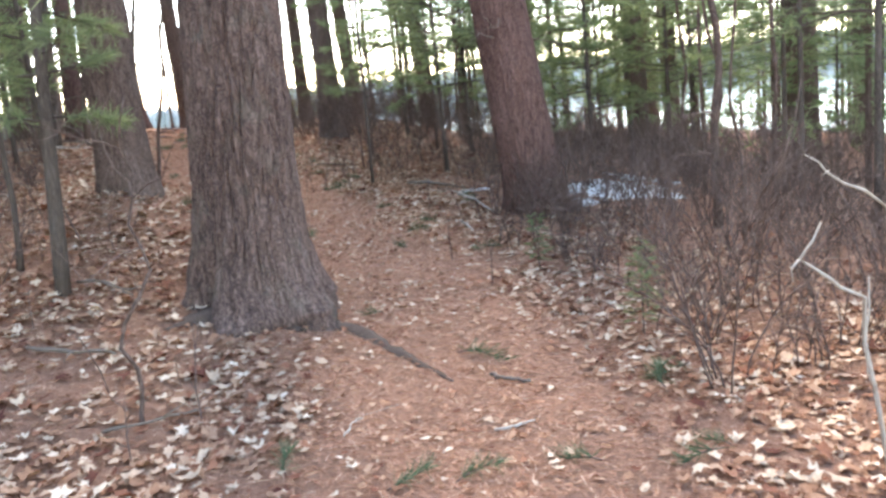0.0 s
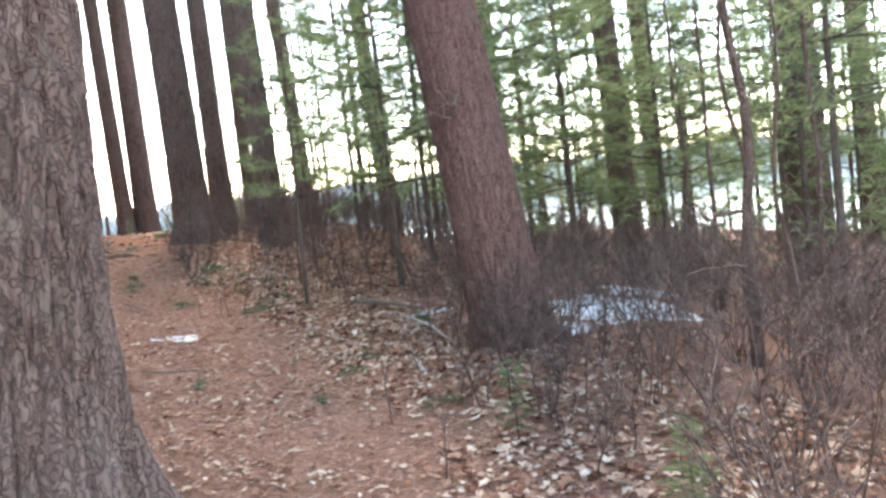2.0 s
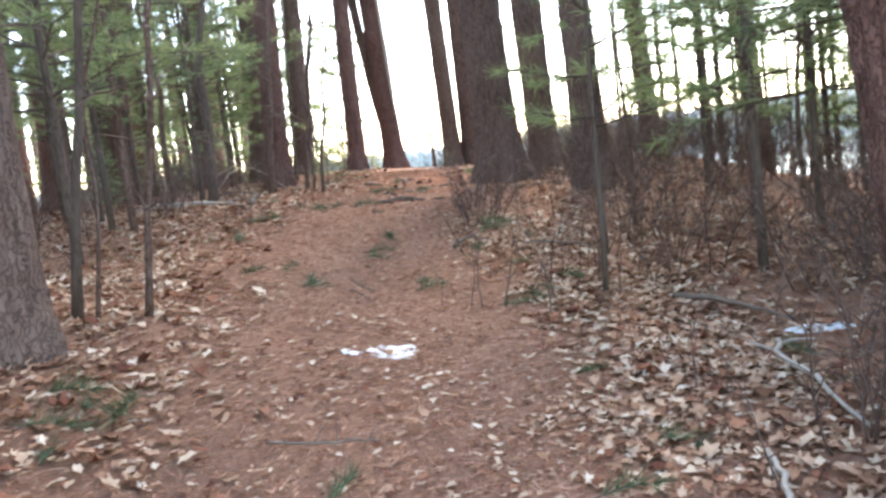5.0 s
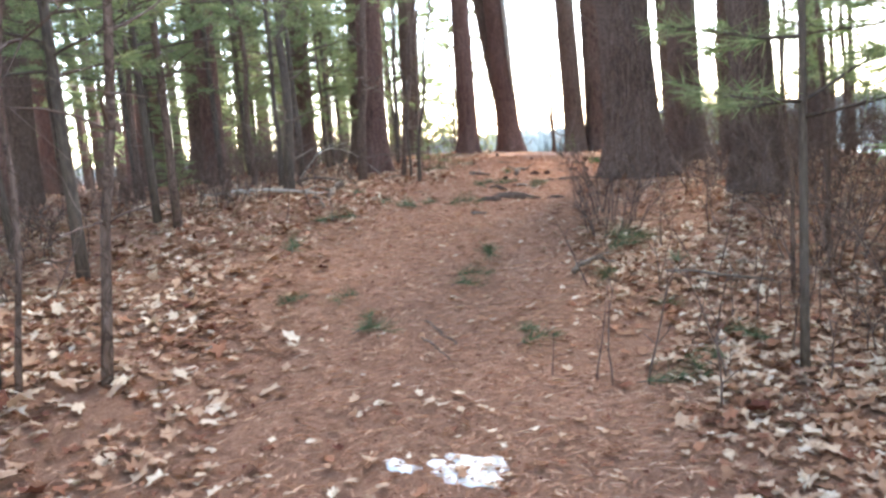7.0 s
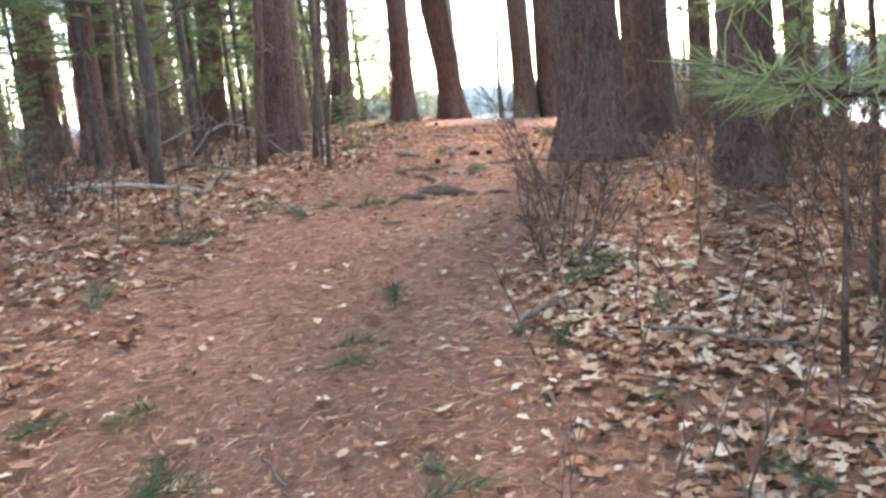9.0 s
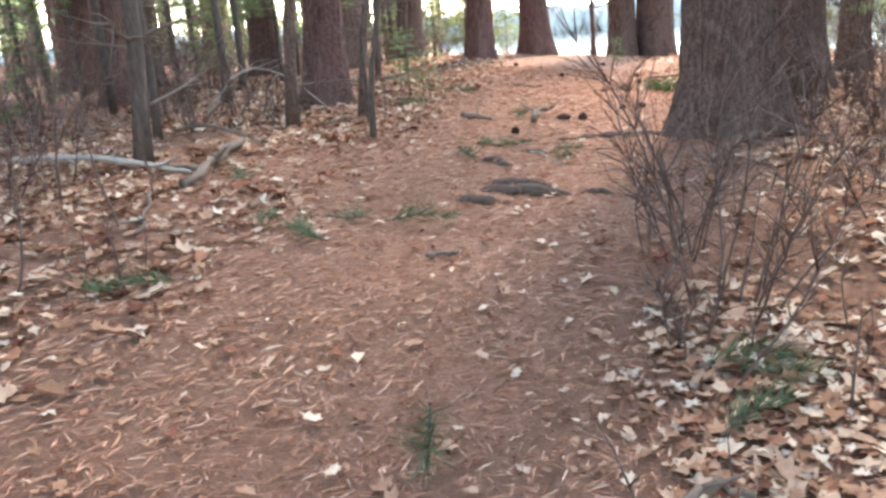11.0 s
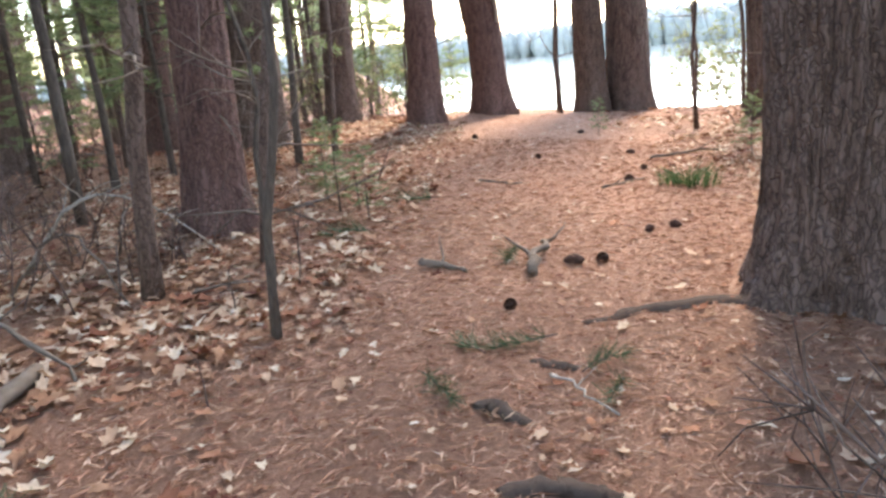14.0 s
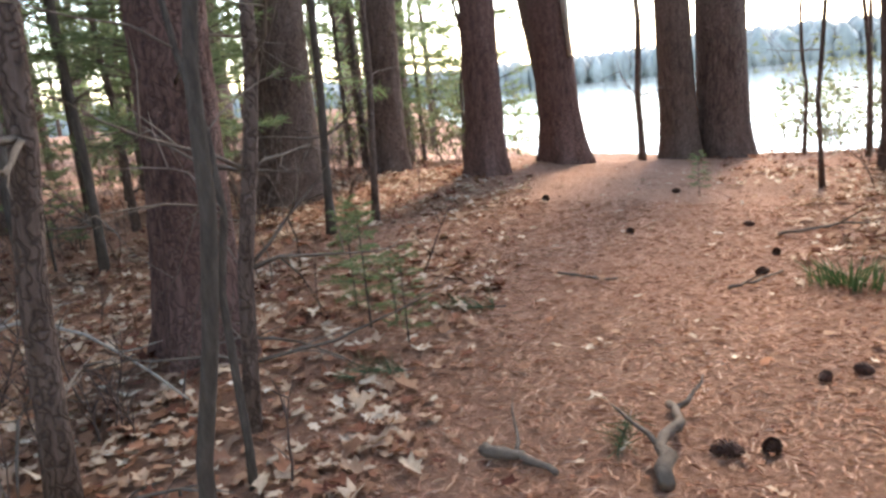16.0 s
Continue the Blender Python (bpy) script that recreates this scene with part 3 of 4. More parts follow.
# deeper woods that close the view
rng = random.Random(8)
wood, green = Acc(), Acc()
made = 0
while made < 230:
    x, y = rng.uniform(-45, 42), rng.uniform(-12, 62)
    if -9 < x and y > -3 or x > -6 and y > 27 or math.hypot(x, y) < 9 or x > 16:
        continue
    made += 1
    z, h = gz(x, y), rng.uniform(8, 13)
    r = rng.uniform(0.08, 0.24)
    wood.tube([(x, y, z - 0.3), (x + rng.gauss(0, 0.05), y, z + h * 0.5), (x + rng.gauss(0, 0.12), y, z + h)], [r * 1.15, r * 0.9, r * 0.4], 8)
    for _ in range(48):
        u = rng.uniform(0.1, 1.0)
        a, d = rng.uniform(0, 6.283), rng.uniform(0.2, 2.6) * (1.1 - 0.6 * u)
        needles(green, rng, (x + d * math.cos(a), y + d * math.sin(a), z + h * u), (math.cos(a), math.sin(a), 0.1), 4, 0.5, 0.09)
for _ in range(46):
    x, y = rng.uniform(9.8, 17.5), rng.uniform(3, 25)
    z, h = gz(x, y), rng.uniform(4, 8)
    wood.tube([(x, y, z - 0.3), (x, y, z + h)], [0.06, 0.02], 6)
    for _q in range(120):
        u = rng.uniform(0.12, 1.0)
        a, d = rng.uniform(0, 6.283), rng.uniform(0.1, 1.9) * (1.1 - 0.6 * u)
        needles(green, rng, (x + d * math.cos(a), y + d * math.sin(a), z + h * u), (math.cos(a), math.sin(a), 0.1), 7, 0.27, 0.026)
for _ in range(20):
    x, y = rng.uniform(4.8, 10.5), rng.uniform(14.5, 25)
    z, h = gz(x, y), rng.uniform(4.5, 8)
    wood.tube([(x, y, z - 0.3), (x + rng.gauss(0, 0.1), y, z + h)], [0.05, 0.015], 6)
    for _q in range(150):
        u = rng.uniform(0.22, 1.0)
        a, d = rng.uniform(0, 6.283), rng.uniform(0.1, 1.7) * (1.1 - 0.6 * u)
        needles(green, rng, (x + d * math.cos(a), y + d * math.sin(a), z + h * u), (math.cos(a), math.sin(a), 0.1), 7, 0.2, 0.014)
tagged(part("deep_woods", wood.join(green), BARK_DARK, None, "", False, PINE), "dense dark pine woods deeper in the forest", "woods", kind="stuff")


# ---- brush ----
def shrub_stem(rng, height, spread):
    acc = Acc()
    a, s = rng.uniform(0, 2 * math.pi), rng.uniform(0, spread)
    L = height * rng.uniform(0.6, 1.1)
    p = wander(rng, (s * 0.4 * math.cos(a), s * 0.4 * math.sin(a), -0.04), (s * math.cos(a), s * math.sin(a), 1), L, 7, 0.13)
    acc.tube(p, [0.006, 0.0055, 0.005, 0.0045, 0.004, 0.003, 0.0025, 0.001], 4)
    for i in range(2, 7):
        for _q in range(3):
            d = (p[i + 1] - p[i]).normalized() + Vector((rng.gauss(0, 0.7), rng.gauss(0, 0.7), rng.gauss(0.1, 0.4)))
            t = wander(rng, p[i], d, L * rng.uniform(0.15, 0.4), 3, 0.2)
            acc.tube(t, [0.0032, 0.0028, 0.002, 0.001], 3)
            acc.tube(wander(rng, t[1], d + Vector((rng.gauss(0, 0.6), rng.gauss(0, 0.6), 0.2)), L * 0.14, 2, 0.2), [0.002, 0.0015, 0.0008], 3)
    return acc


def shrub(seed, height, stems, spread, label, group):
    rng = random.Random(seed)
    bush = new("shrub")
    for _ in range(stems):
        part("stem", shrub_stem(rng, height, spread), TWIG, bush)
    return tagged(bush, label, "shrub", group)


bushes = [shrub(71, 1.15, 8, 0.5, "bare tangled grey-brown brush shrub", "brush beside the path"), shrub(72, 0.95, 9, 0.7, "bare spreading grey-brown brush shrub", "brush beside the path"),
          shrub(73, 1.3, 7, 0.45, "tall bare grey-brown brush shrub", "brush beside the path"), shrub(74, 0.6, 5, 0.7, "low bare twiggy shrub in leaf litter", "low shrubs")]
rng = random.Random(17)
places = [(1.85, 14.5, 0), (2.0, 14.0, 2), (1.8, 13.6, 3), (2.9, 3.6, 2), (3.3, 4.3, 0), (3.85, 8.25, 1), (4.25, 8.15, 0), (4.55, 8.3, 2), (3.65, 8.6, 1), (4.0, 8.05, 3), (3.6, 6.9, 1), (3.9, 7.3, 0), (4.2, 6.6, 2), (3.4, 6.4, 3), (3.2, 7.1, 3), (4.5, 7.6, 1)]


def thick(x, y):
    """Whether brush grows here."""
    edge = 2.9 + (0.5 if y < 9 else -0.2 if y > 13.5 else 0.0) + (0.9 if 7 < y < 11 else 0)
    if x < edge or math.hypot(x - 4.1, y - 8.6) < 0.45 or (4.6 < x < 6.8 and 7.9 < y < 10.3 and rng.random() < 0.4):
        return 0
    return 2 if x > edge + 0.5 else 1


while len(places) < 140:
    x, y = rng.uniform(1.9, 8.5), rng.uniform(2.5, 19)
    if thick(x, y):
        places.append((x, y, rng.randrange(3) if thick(x, y) == 2 else 3))
while len(places) < 205:
    x, y = rng.uniform(-6, -1.1), rng.uniform(4, 26)
    places.append((x, y, rng.choice((3, 3, 1))))
used = set()
for x, y, k in places:
    m = pose(x, y, gz(x, y), 0, 0, rng.uniform(0, 360))
    if k not in used:
        used.add(k)
        bushes[k].matrix_basis = m
    else:
        copy_thing(bushes[k], m @ Matrix.Scale(rng.uniform(0.75, 1.2), 4))
# the tangle behind and between them
acc, made = Acc(), 0
stock = [shrub_stem(random.Random(500 + k), 1.2, 0.6) for k in range(24)]
while made < 2700:
    x, y = (rng.uniform(2.4, 17), rng.uniform(2.5, 24)) if made < 1700 else (rng.uniform(-9, -1.4), rng.uniform(4, 27)) if made < 2000 else (rng.uniform(-15, -3.2), rng.uniform(16, 36))
    if x > 0 and not thick(x, y):
        continue
    made += 1
    s, z, a, k = stock[rng.randrange(24)], gz(x, y), rng.uniform(0, 6.283), rng.uniform(0.6, 1.15) * (0.7 if x < 0 else 1)
    ca, sa_ = math.cos(a) * k, math.sin(a) * k
    acc.add([(x + ca * v[0] - sa_ * v[1], y + sa_ * v[0] + ca * v[1], z + k * v[2]) for v in s.v], s.f)
tagged(part("brush_thicket", acc, TWIG), "tangle of bare grey-brown twigs in the damp hollow", "brush", kind="stuff")


# scrub along the edge of the lake bank
twigs, leaves = Acc(), Acc()
for k in range(150):
    x, y = (rng.uniform(-8, -1.2), rng.uniform(25.2, 29)) if k < 85 else (rng.uniform(2.2, 6.5), rng.uniform(25.4, 28)) if k < 135 else (rng.uniform(-0.6, 2.2), rng.uniform(26.6, 28))
    s, z, a, h = stock[rng.randrange(24)], gz(x, y), rng.uniform(0, 6.283), rng.uniform(0.5, 1.3) * (0.6 if k >= 135 else 1)
    ca, sa_ = math.cos(a) * h, math.sin(a) * h
    twigs.add([(x + ca * v[0] - sa_ * v[1], y + sa_ * v[0] + ca * v[1], z + h * v[2]) for v in s.v], s.f)
    if k < 135:
        for _ in range(26):
            c = Vector((x + rng.gauss(0, 0.28), y + rng.gauss(0, 0.28), z + h * rng.uniform(0.2, 1.25)))
            needles(leaves, rng, c, (rng.gauss(0, 1), rng.gauss(0, 1), 0.5), 4, 0.09, 0.02)
tagged(part("bank_scrub", twigs.join(leaves), TWIG, None, "", False, SCRUB), "pale yellow-green scrub and bare twigs on the lake bank", "scrub", kind="stuff")

# lone bare stems standing in the litter
lone = []
for k in range(4):
    rs = random.Random(620 + k)
    ob = new("bare_seedling")
    acc = Acc()
    p = wander(rs, (0, 0, -0.03), (rs.gauss(0, 0.15), rs.gauss(0, 0.15), 1), 0.34 + 0.08 * k, 6, 0.1)
    acc.tube(p, [0.005, 0.0048, 0.0045, 0.004, 0.003, 0.002, 0.001], 5)
    part("stem", acc, TWIG, ob)
    for q in range(4):
        acc = Acc()
        i = rs.randint(2, 5)
        acc.tube(wander(rs, p[i], (rs.gauss(0, 1), rs.gauss(0, 1), 0.9), rs.uniform(0.06, 0.16), 3, 0.15), [0.0028, 0.0025, 0.002, 0.001], 4)
        part("twig", acc, TWIG, ob)
    lone.append(tagged(ob, "thin bare seedling stem rising from leaf litter", "seedling", "bare seedlings"))
rng = random.Random(77)
for k in range(90):
    if k < 40:
        x, y = rng.uniform(1.65, 3.2), rng.uniform(10.5, 14.6)
    elif k < 65:
        x, y = rng.uniform(-2.2, -0.25), rng.uniform(13.0, 20)
    else:
        x, y = rng.choice((rng.uniform(-1.5, 0.1), rng.uniform(2.2, 4.0))), rng.uniform(3.0, 10)
    m = pose(x, y, gz(x, y), 0, 0, rng.uniform(0, 360))
    if k < 4:
        lone[k].matrix_basis = m
    else:
        copy_thing(lone[k % 4], m @ Matrix.Scale(rng.uniform(0.6, 1.3), 4))


# ---- litter ----
def path_x(y):
    return np.interp(y, (0, 3, 5, 7, 9.5, 12, 15, 18, 21, 24, 27), (0.9, 1.1, 1.75, 1.75, 1.6, 1.0, 0.75, 0.85, 0.7, 0.4, 0.2))


def litter(x, y):
    """How thickly leaves lie, 0 to 1."""
    d = x - path_x(y)
    left = np.interp(y, (0, 5, 9, 12, 14, 17, 22), (0.8, 0.6, 0.55, 1.5, 0.65, 0.75, 1.0))
    right = np.interp(y, (0, 5, 9, 12, 15, 17, 22), (0.9, 0.6, 0.8, 0.75, 1.2, 1.7, 1.2))
    s = (d - right) / 0.8 if d > 0 else (-d - left) / 0.6
    s += 0.5 * noise.noise((x * 1.7, y * 1.7, 11.0))
    s -= 1.6 * max(0, 1 - math.hypot(x - 0.7, y - 5.3) / 1.3)
    n = 0.45 + 0.9 * noise.noise((x * 0.8, y * 0.8, 21.0)) + 0.7 * noise.noise((x * 2.2, y * 2.2, 5.0))
    return min(1, max(np.interp(y, (4, 7, 9.5, 11.5, 14, 17), (0.3, 0.62, 0.5, 0.24, 0.2, 0.08)), s + 0.4)) * min(1, max(0.25, n + 0.3))


def leaf_shape(rng):
    """An oak-like leaf: lobed outline, curled along the midrib."""
    n = 12
    out = [(0, 0)]
    for k in range(n):
        a = 2 * math.pi * k / n
        r = rng.uniform(0.85, 1.1) if k % 2 == 0 else rng.uniform(0.5, 0.66)
        out.append((r * math.cos(a) * 0.95, r * math.sin(a) * 0.62 * rng.uniform(0.85, 1.15)))
    return np.array(out)


def leaf_mesh(name, mat, spots_, rng, size):
    nr = np.random.RandomState(rng.randrange(9999))
    shapes = [leaf_shape(rng) for _ in range(6)]
    N = len(spots_)
    V = np.zeros((N, 13, 3))
    for i, (x, y) in enumerate(spots_):
        o = shapes[i % 6]
        s = size * min(1.8, nr.lognormal(0, 0.3)) * (0.68 if abs(x - path_x(y)) < 0.85 else 1.0)
        u, v = o[:, 0] * s, o[:, 1] * s
        z = nr.uniform(-0.2, 1.0) * v * v / size * 1.1 + nr.uniform(-0.6, 0.7) * u * u / size * 0.6 + nr.normal(0, 0.06, 13) * size
        tilt, turn = nr.normal(0, 0.2), nr.uniform(0, 6.283)
        z = z + u * math.sin(tilt)
        V[i, :, 0] = x + u * math.cos(turn) - v * math.sin(turn)
        V[i, :, 1] = y + u * math.sin(turn) + v * math.cos(turn)
        V[i, :, 2] = gz(x, y) + 0.006 + abs(nr.normal(0, 0.009)) + z - min(0, z.min()) * 0.6
    fan = np.array([(0, k + 1, (k + 1) % 12 + 1) for k in range(12)])
    F = (np.arange(N)[:, None, None] * 13 + fan[None]).reshape(-1, 3)
    me = bpy.data.meshes.new(name)
    me.vertices.add(N * 13)
    me.vertices.foreach_set("co", V.reshape(-1))
    me.loops.add(len(F) * 3)
    me.loops.foreach_set("vertex_index", F.reshape(-1).astype(np.int32))
    me.polygons.add(len(F))
    me.polygons.foreach_set("loop_start", np.arange(len(F), dtype=np.int32) * 3)
    me.materials.append(mat)
    me.update(calc_edges=True)
    me.validate()
    return me


def scatter(rng, count, density, x0, x1, y0, y1):
    out = []
    while len(out) < count:
        x, y = rng.uniform(x0, x1), rng.uniform(y0, y1)
        if rng.random() < density(x, y):
            out.append((x, y))
    return out


rng = random.Random(31)
spots1 = scatter(rng, 39000, litter, -3.5, 5, 1.2, 24)
spots1 += scatter(rng, 7000, litter, -9, 9, 1.2, 30)
spots1 += scatter(rng, 6000, litter, -8, 9, -6, 1.4)
spots1 += scatter(rng, 3000, lambda x, y: min(1, max(0, (x - path_x(y) - 0.55 + 0.5 * noise.noise((x * 1.5, y * 1.5, 0))) * 1.6)) * max(0.05, 0.5 + 1.3 * noise.noise((x * 1.3, y * 1.3, 9))), 1.2, 3.6, 8.5, 14.2)
tagged(part("leaf_litter", leaf_mesh("leaf_litter", LEAF, spots1, rng, 0.041), LEAF), "dry tan oak leaves strewn over the forest floor", "leaf litter", kind="stuff")
spots2 = scatter(rng, 11000, lambda x, y: litter(x, y) * (0.9 if x < 0.5 else 0.75), -6, 6.5, 1.5, 26)
tagged(part("russet_litter", leaf_mesh("russet_litter", LEAF_RED, spots2, rng, 0.044), LEAF_RED), "dark russet leaves among the paler litter", "leaf litter", kind="stuff")

spots3 = scatter(rng, 15000, lambda x, y: 1.0, -3, 4.5, 1.5, 24)
spots3 += scatter(rng, 9000, lambda x, y: max(0, 1 - abs(x - path_x(y)) / 2.2) * (0.4 + 0.9 * noise.noise((x * 2, y * 2, 3)) ** 2), -1.5, 3.5, 8, 22)
tagged(part("leaf_fragments", leaf_mesh("leaf_fragments", LEAF_RED, spots3, rng, 0.015), LEAF_RED), "small brown leaf and bark fragments on the floor", "leaf fragments", kind="stuff")

acc = Acc()
for x, y in scatter(rng, 125000, lambda x, y: 1.0 if abs(x - path_x(y)) < 1.4 else 0.35, -2.5, 4, 1.5, 22):
    a, L = rng.uniform(0, 6.283), rng.uniform(0.04, 0.1)
    dx, dy = L * math.cos(a), L * math.sin(a)
    w = rng.uniform(0.0015, 0.003)
    z = gz(x, y) + rng.uniform(0.002, 0.009)
    acc.add([(x - dy / L * w, y + dx / L * w, z), (x + dy / L * w, y - dx / L * w, z), (x + dx / 2 + dy / L * w, y + dy / 2, z + rng.uniform(0.001, 0.008)), (x + dx, y + dy, z + rng.uniform(-0.004, 0.01))], [(0, 1, 2), (0, 2, 3)])
tagged(part("needle_litter", acc, NEEDLE, smooth=False), "rust-orange fallen pine needles on the path", "pine needles", kind="stuff")


# ---- things on the ground ----
def stick(pts, r0, r1, mat, label, seed=0, lift=0.0, twigs=0, name="fallen_stick"):
    """A stick along the ground through points of the plan."""
    rng = random.Random(seed)
    acc, n = Acc(), 10
    line = []
    for k in range(n + 1):
        u = k / n * (len(pts) - 1)
        i = min(int(u), len(pts) - 2)
        f = u - i
        x = pts[i][0] * (1 - f) + pts[i + 1][0] * f + rng.gauss(0, 0.012)
        y = pts[i][1] * (1 - f) + pts[i + 1][1] * f + rng.gauss(0, 0.012)
        r = r0 + (r1 - r0) * k / n
        line.append(Vector((x, y, gz(x, y) + r * 0.8 + 0.012 + lift * math.sin(math.pi * k / n))))
    ox = line[0].copy()
    base = new(name)
    base.matrix_basis = pose(ox.x, ox.y, gz(ox.x, ox.y))
    o = Vector((ox.x, ox.y, gz(ox.x, ox.y)))
    acc.tube([p - o for p in line], [(r0 + (r1 - r0) * k / n) * rng.uniform(0.72, 1.2) for k in range(n + 1)], 8)
    part("limb", acc, mat, base)
    for _ in range(twigs):
        i = rng.randint(3, n - 1)
        acc = Acc()
        d = (line[i] - line[i - 1]) + Vector((rng.gauss(0, 0.08), rng.gauss(0, 0.08), 0.03))
        acc.tube(wander(rng, line[i] - o, d, rng.uniform(0.12, 0.3), 4, 0.2), [r1 * 0.8, r1 * 0.7, r1 * 0.5, r1 * 0.4, 0.001], 5)
        part("twig", acc, mat, base)
    return tagged(base, label, "stick", "fallen sticks")


STICKS = [([(1.38, 3.43), (1.59, 3.47)], 0.008, 0.006, BLEACHED, "small bleached stick on the needles", 0, 0),
          ([(1.68, 4.24), (1.84, 4.06)], 0.014, 0.009, DEAD, "short brown stick on the needles", 0, 0),
          ([(0.6, 3.46), (0.74, 3.69)], 0.006, 0.003, BLEACHED, "thin pale forked twig on leaves", 0.02, 1),
          ([(-1.07, 15.9), (-0.92, 15.3), (-0.79, 14.74)], 0.036, 0.026, DEAD, "grey weathered log lying in leaf litter", 0.02, 2),
          ([(-2.5, 15.4), (-1.75, 15.25), (-1.0, 15.12)], 0.026, 0.018, BLEACHED, "long pale fallen branch in leaf litter", 0.04, 2),
          ([(-0.93, 14.62), (-0.75, 14.3), (-0.57, 13.96)], 0.012, 0.008, DEAD, "thin grey stick in leaf litter", 0.03, 1),
          ([(-2.0, 16.6), (-1.4, 16.2), (-0.85, 15.85)], 0.02, 0.008, DEAD, "crooked grey branch with side twigs", 0.08, 4),
          ([(3.7, 9.9), (3.5, 9.35), (3.67, 8.7)], 0.016, 0.012, BLEACHED, "curved bleached branch near a pine", 0.1, 3),
          ([(3.18, 8.55), (3.1, 8.0)], 0.016, 0.012, BLEACHED, "short bleached stick in leaves", 0.01, 0),
          ([(3.3, 10.9), (3.6, 10.6), (3.9, 10.25)], 0.022, 0.012, DEAD, "dark fallen branch at the edge of brush", 0.03, 2),
          ([(1.7, 12.6), (1.82, 12.8), (1.95, 12.9)], 0.02, 0.014, DEAD, "arched dark stick over pale leaves", 0.05, 1),
          ([(0.94, 11.28), (1.06, 11.18), (1.16, 11.07)], 0.006, 0.004, DEAD, "thin brown twig on the path", 0, 0),
          ([(0.17, 17.42), (0.3, 17.4), (0.43, 17.33)], 0.022, 0.012, DEAD, "short dark stick with peeling bark", 0.0, 1),
          ([(0.8, 17.3), (0.76, 17.5), (0.84, 17.65), (0.82, 17.88)], 0.03, 0.016, DEAD, "crooked grey weathered branch on the path", 0.05, 2),
          ([(0.22, 19.6), (0.54, 19.5)], 0.01, 0.006, DEAD, "thin stick at the edge of a sunlit patch", 0, 0),
          ([(1.15, 19.5), (1.35, 19.62), (1.51, 19.88)], 0.012, 0.006, DEAD, "slender forked twig on needles", 0.02, 1),
          ([(1.62, 20.87), (2.0, 21.05), (2.33, 21.19)], 0.014, 0.008, DEAD, "slender stick among leaves", 0.02, 1),
          ([(1.02, 8.43), (1.33, 8.54), (1.5, 8.66)], 0.008, 0.005, DEAD, "thin crooked twig across the path", 0.03, 3),
          ([(-0.68, 6.22), (-0.5, 6.05), (-0.33, 5.87)], 0.014, 0.01, DEAD, "pale stick resting by a sapling", 0.05, 2),
          ([(-0.9, 5.0), (-0.65, 4.85), (-0.4, 4.8)], 0.016, 0.008, DEAD, "dark stick in russet leaves", 0.02, 1),
          ([(-0.45, 3.7), (-0.2, 3.75), (0.05, 3.9)], 0.01, 0.006, DEAD, "dark stick in russet leaves", 0.02, 1),
          ([(0.75, 14.13), (0.86, 14.22)], 0.014, 0.01, DEAD, "chunk of dark bark on the path", 0, 0),
          ([(0.9, 16.2), (1.0, 16.02), (1.14, 15.9)], 0.007, 0.004, BLEACHED, "thin pale twig behind the roots", 0.03, 1),
          ([(0.98, 11.06), (1.14, 10.87)], 0.006, 0.004, DEAD, "thin brown twig on the path", 0, 0),
          ([(-1.9, 16.9), (-1.6, 17.0), (-1.2, 16.8)], 0.01, 0.006, DEAD, "arching grey dead branch among saplings", 0.3, 5),
          ([(-1.7, 17.6), (-1.4, 17.3), (-1.3, 16.9)], 0.01, 0.005, DEAD, "arching grey dead branch among saplings", 0.35, 5),
          ([(-2.2, 17.4), (-1.7, 17.5), (-1.1, 17.7)], 0.012, 0.006, BLEACHED, "long pale dead branch leaning through saplings", 0.4, 6),
          ([(-1.3, 18.0), (-0.9, 17.9), (-0.5, 18.1)], 0.008, 0.004, DEAD, "thin grey dead branch at the foot of a pine", 0.2, 5),
          ([(2.3, 12.7), (2.7, 12.5), (3.0, 12.55)], 0.012, 0.006, DEAD, "thin stick on pale leaves", 0.04, 3)]
for k, (pts, r0, r1, mat, label, lift, tw) in enumerate(STICKS):
    stick(pts, r0, r1, mat, label, 40 + k, lift, tw)


def exposed_root(pts, r0, r1, seed):
    root = root_empty("exposed_root", pts[0][0], pts[0][1], "worn grey-brown tree root arching out of the path", "root", "roots across the path")
    surface_root(root, seed, pts, (r0 * 0.85, r1 * 0.8), ROOT, 1.0, r0)
    return root


exposed_root([(0.74, 15.36), (0.88, 15.46), (1.05, 15.48), (1.2, 15.46)], 0.045, 0.04, 1)
exposed_root([(0.7, 15.24), (0.85, 15.3), (1.0, 15.29), (1.14, 15.33), (1.28, 15.38)], 0.06, 0.045, 2)
exposed_root([(0.66, 15.06), (0.74, 15.04), (0.83, 15.02), (0.9, 15.06)], 0.045, 0.04, 3)
exposed_root([(0.62, 15.92), (0.72, 15.88), (0.86, 15.8)], 0.045, 0.03, 4)
exposed_root([(1.3, 15.4), (1.38, 15.43), (1.5, 15.42)], 0.03, 0.022, 5)
exposed_root([(0.8, 16.35), (0.92, 16.3), (1.06, 16.31)], 0.032, 0.022, 6)


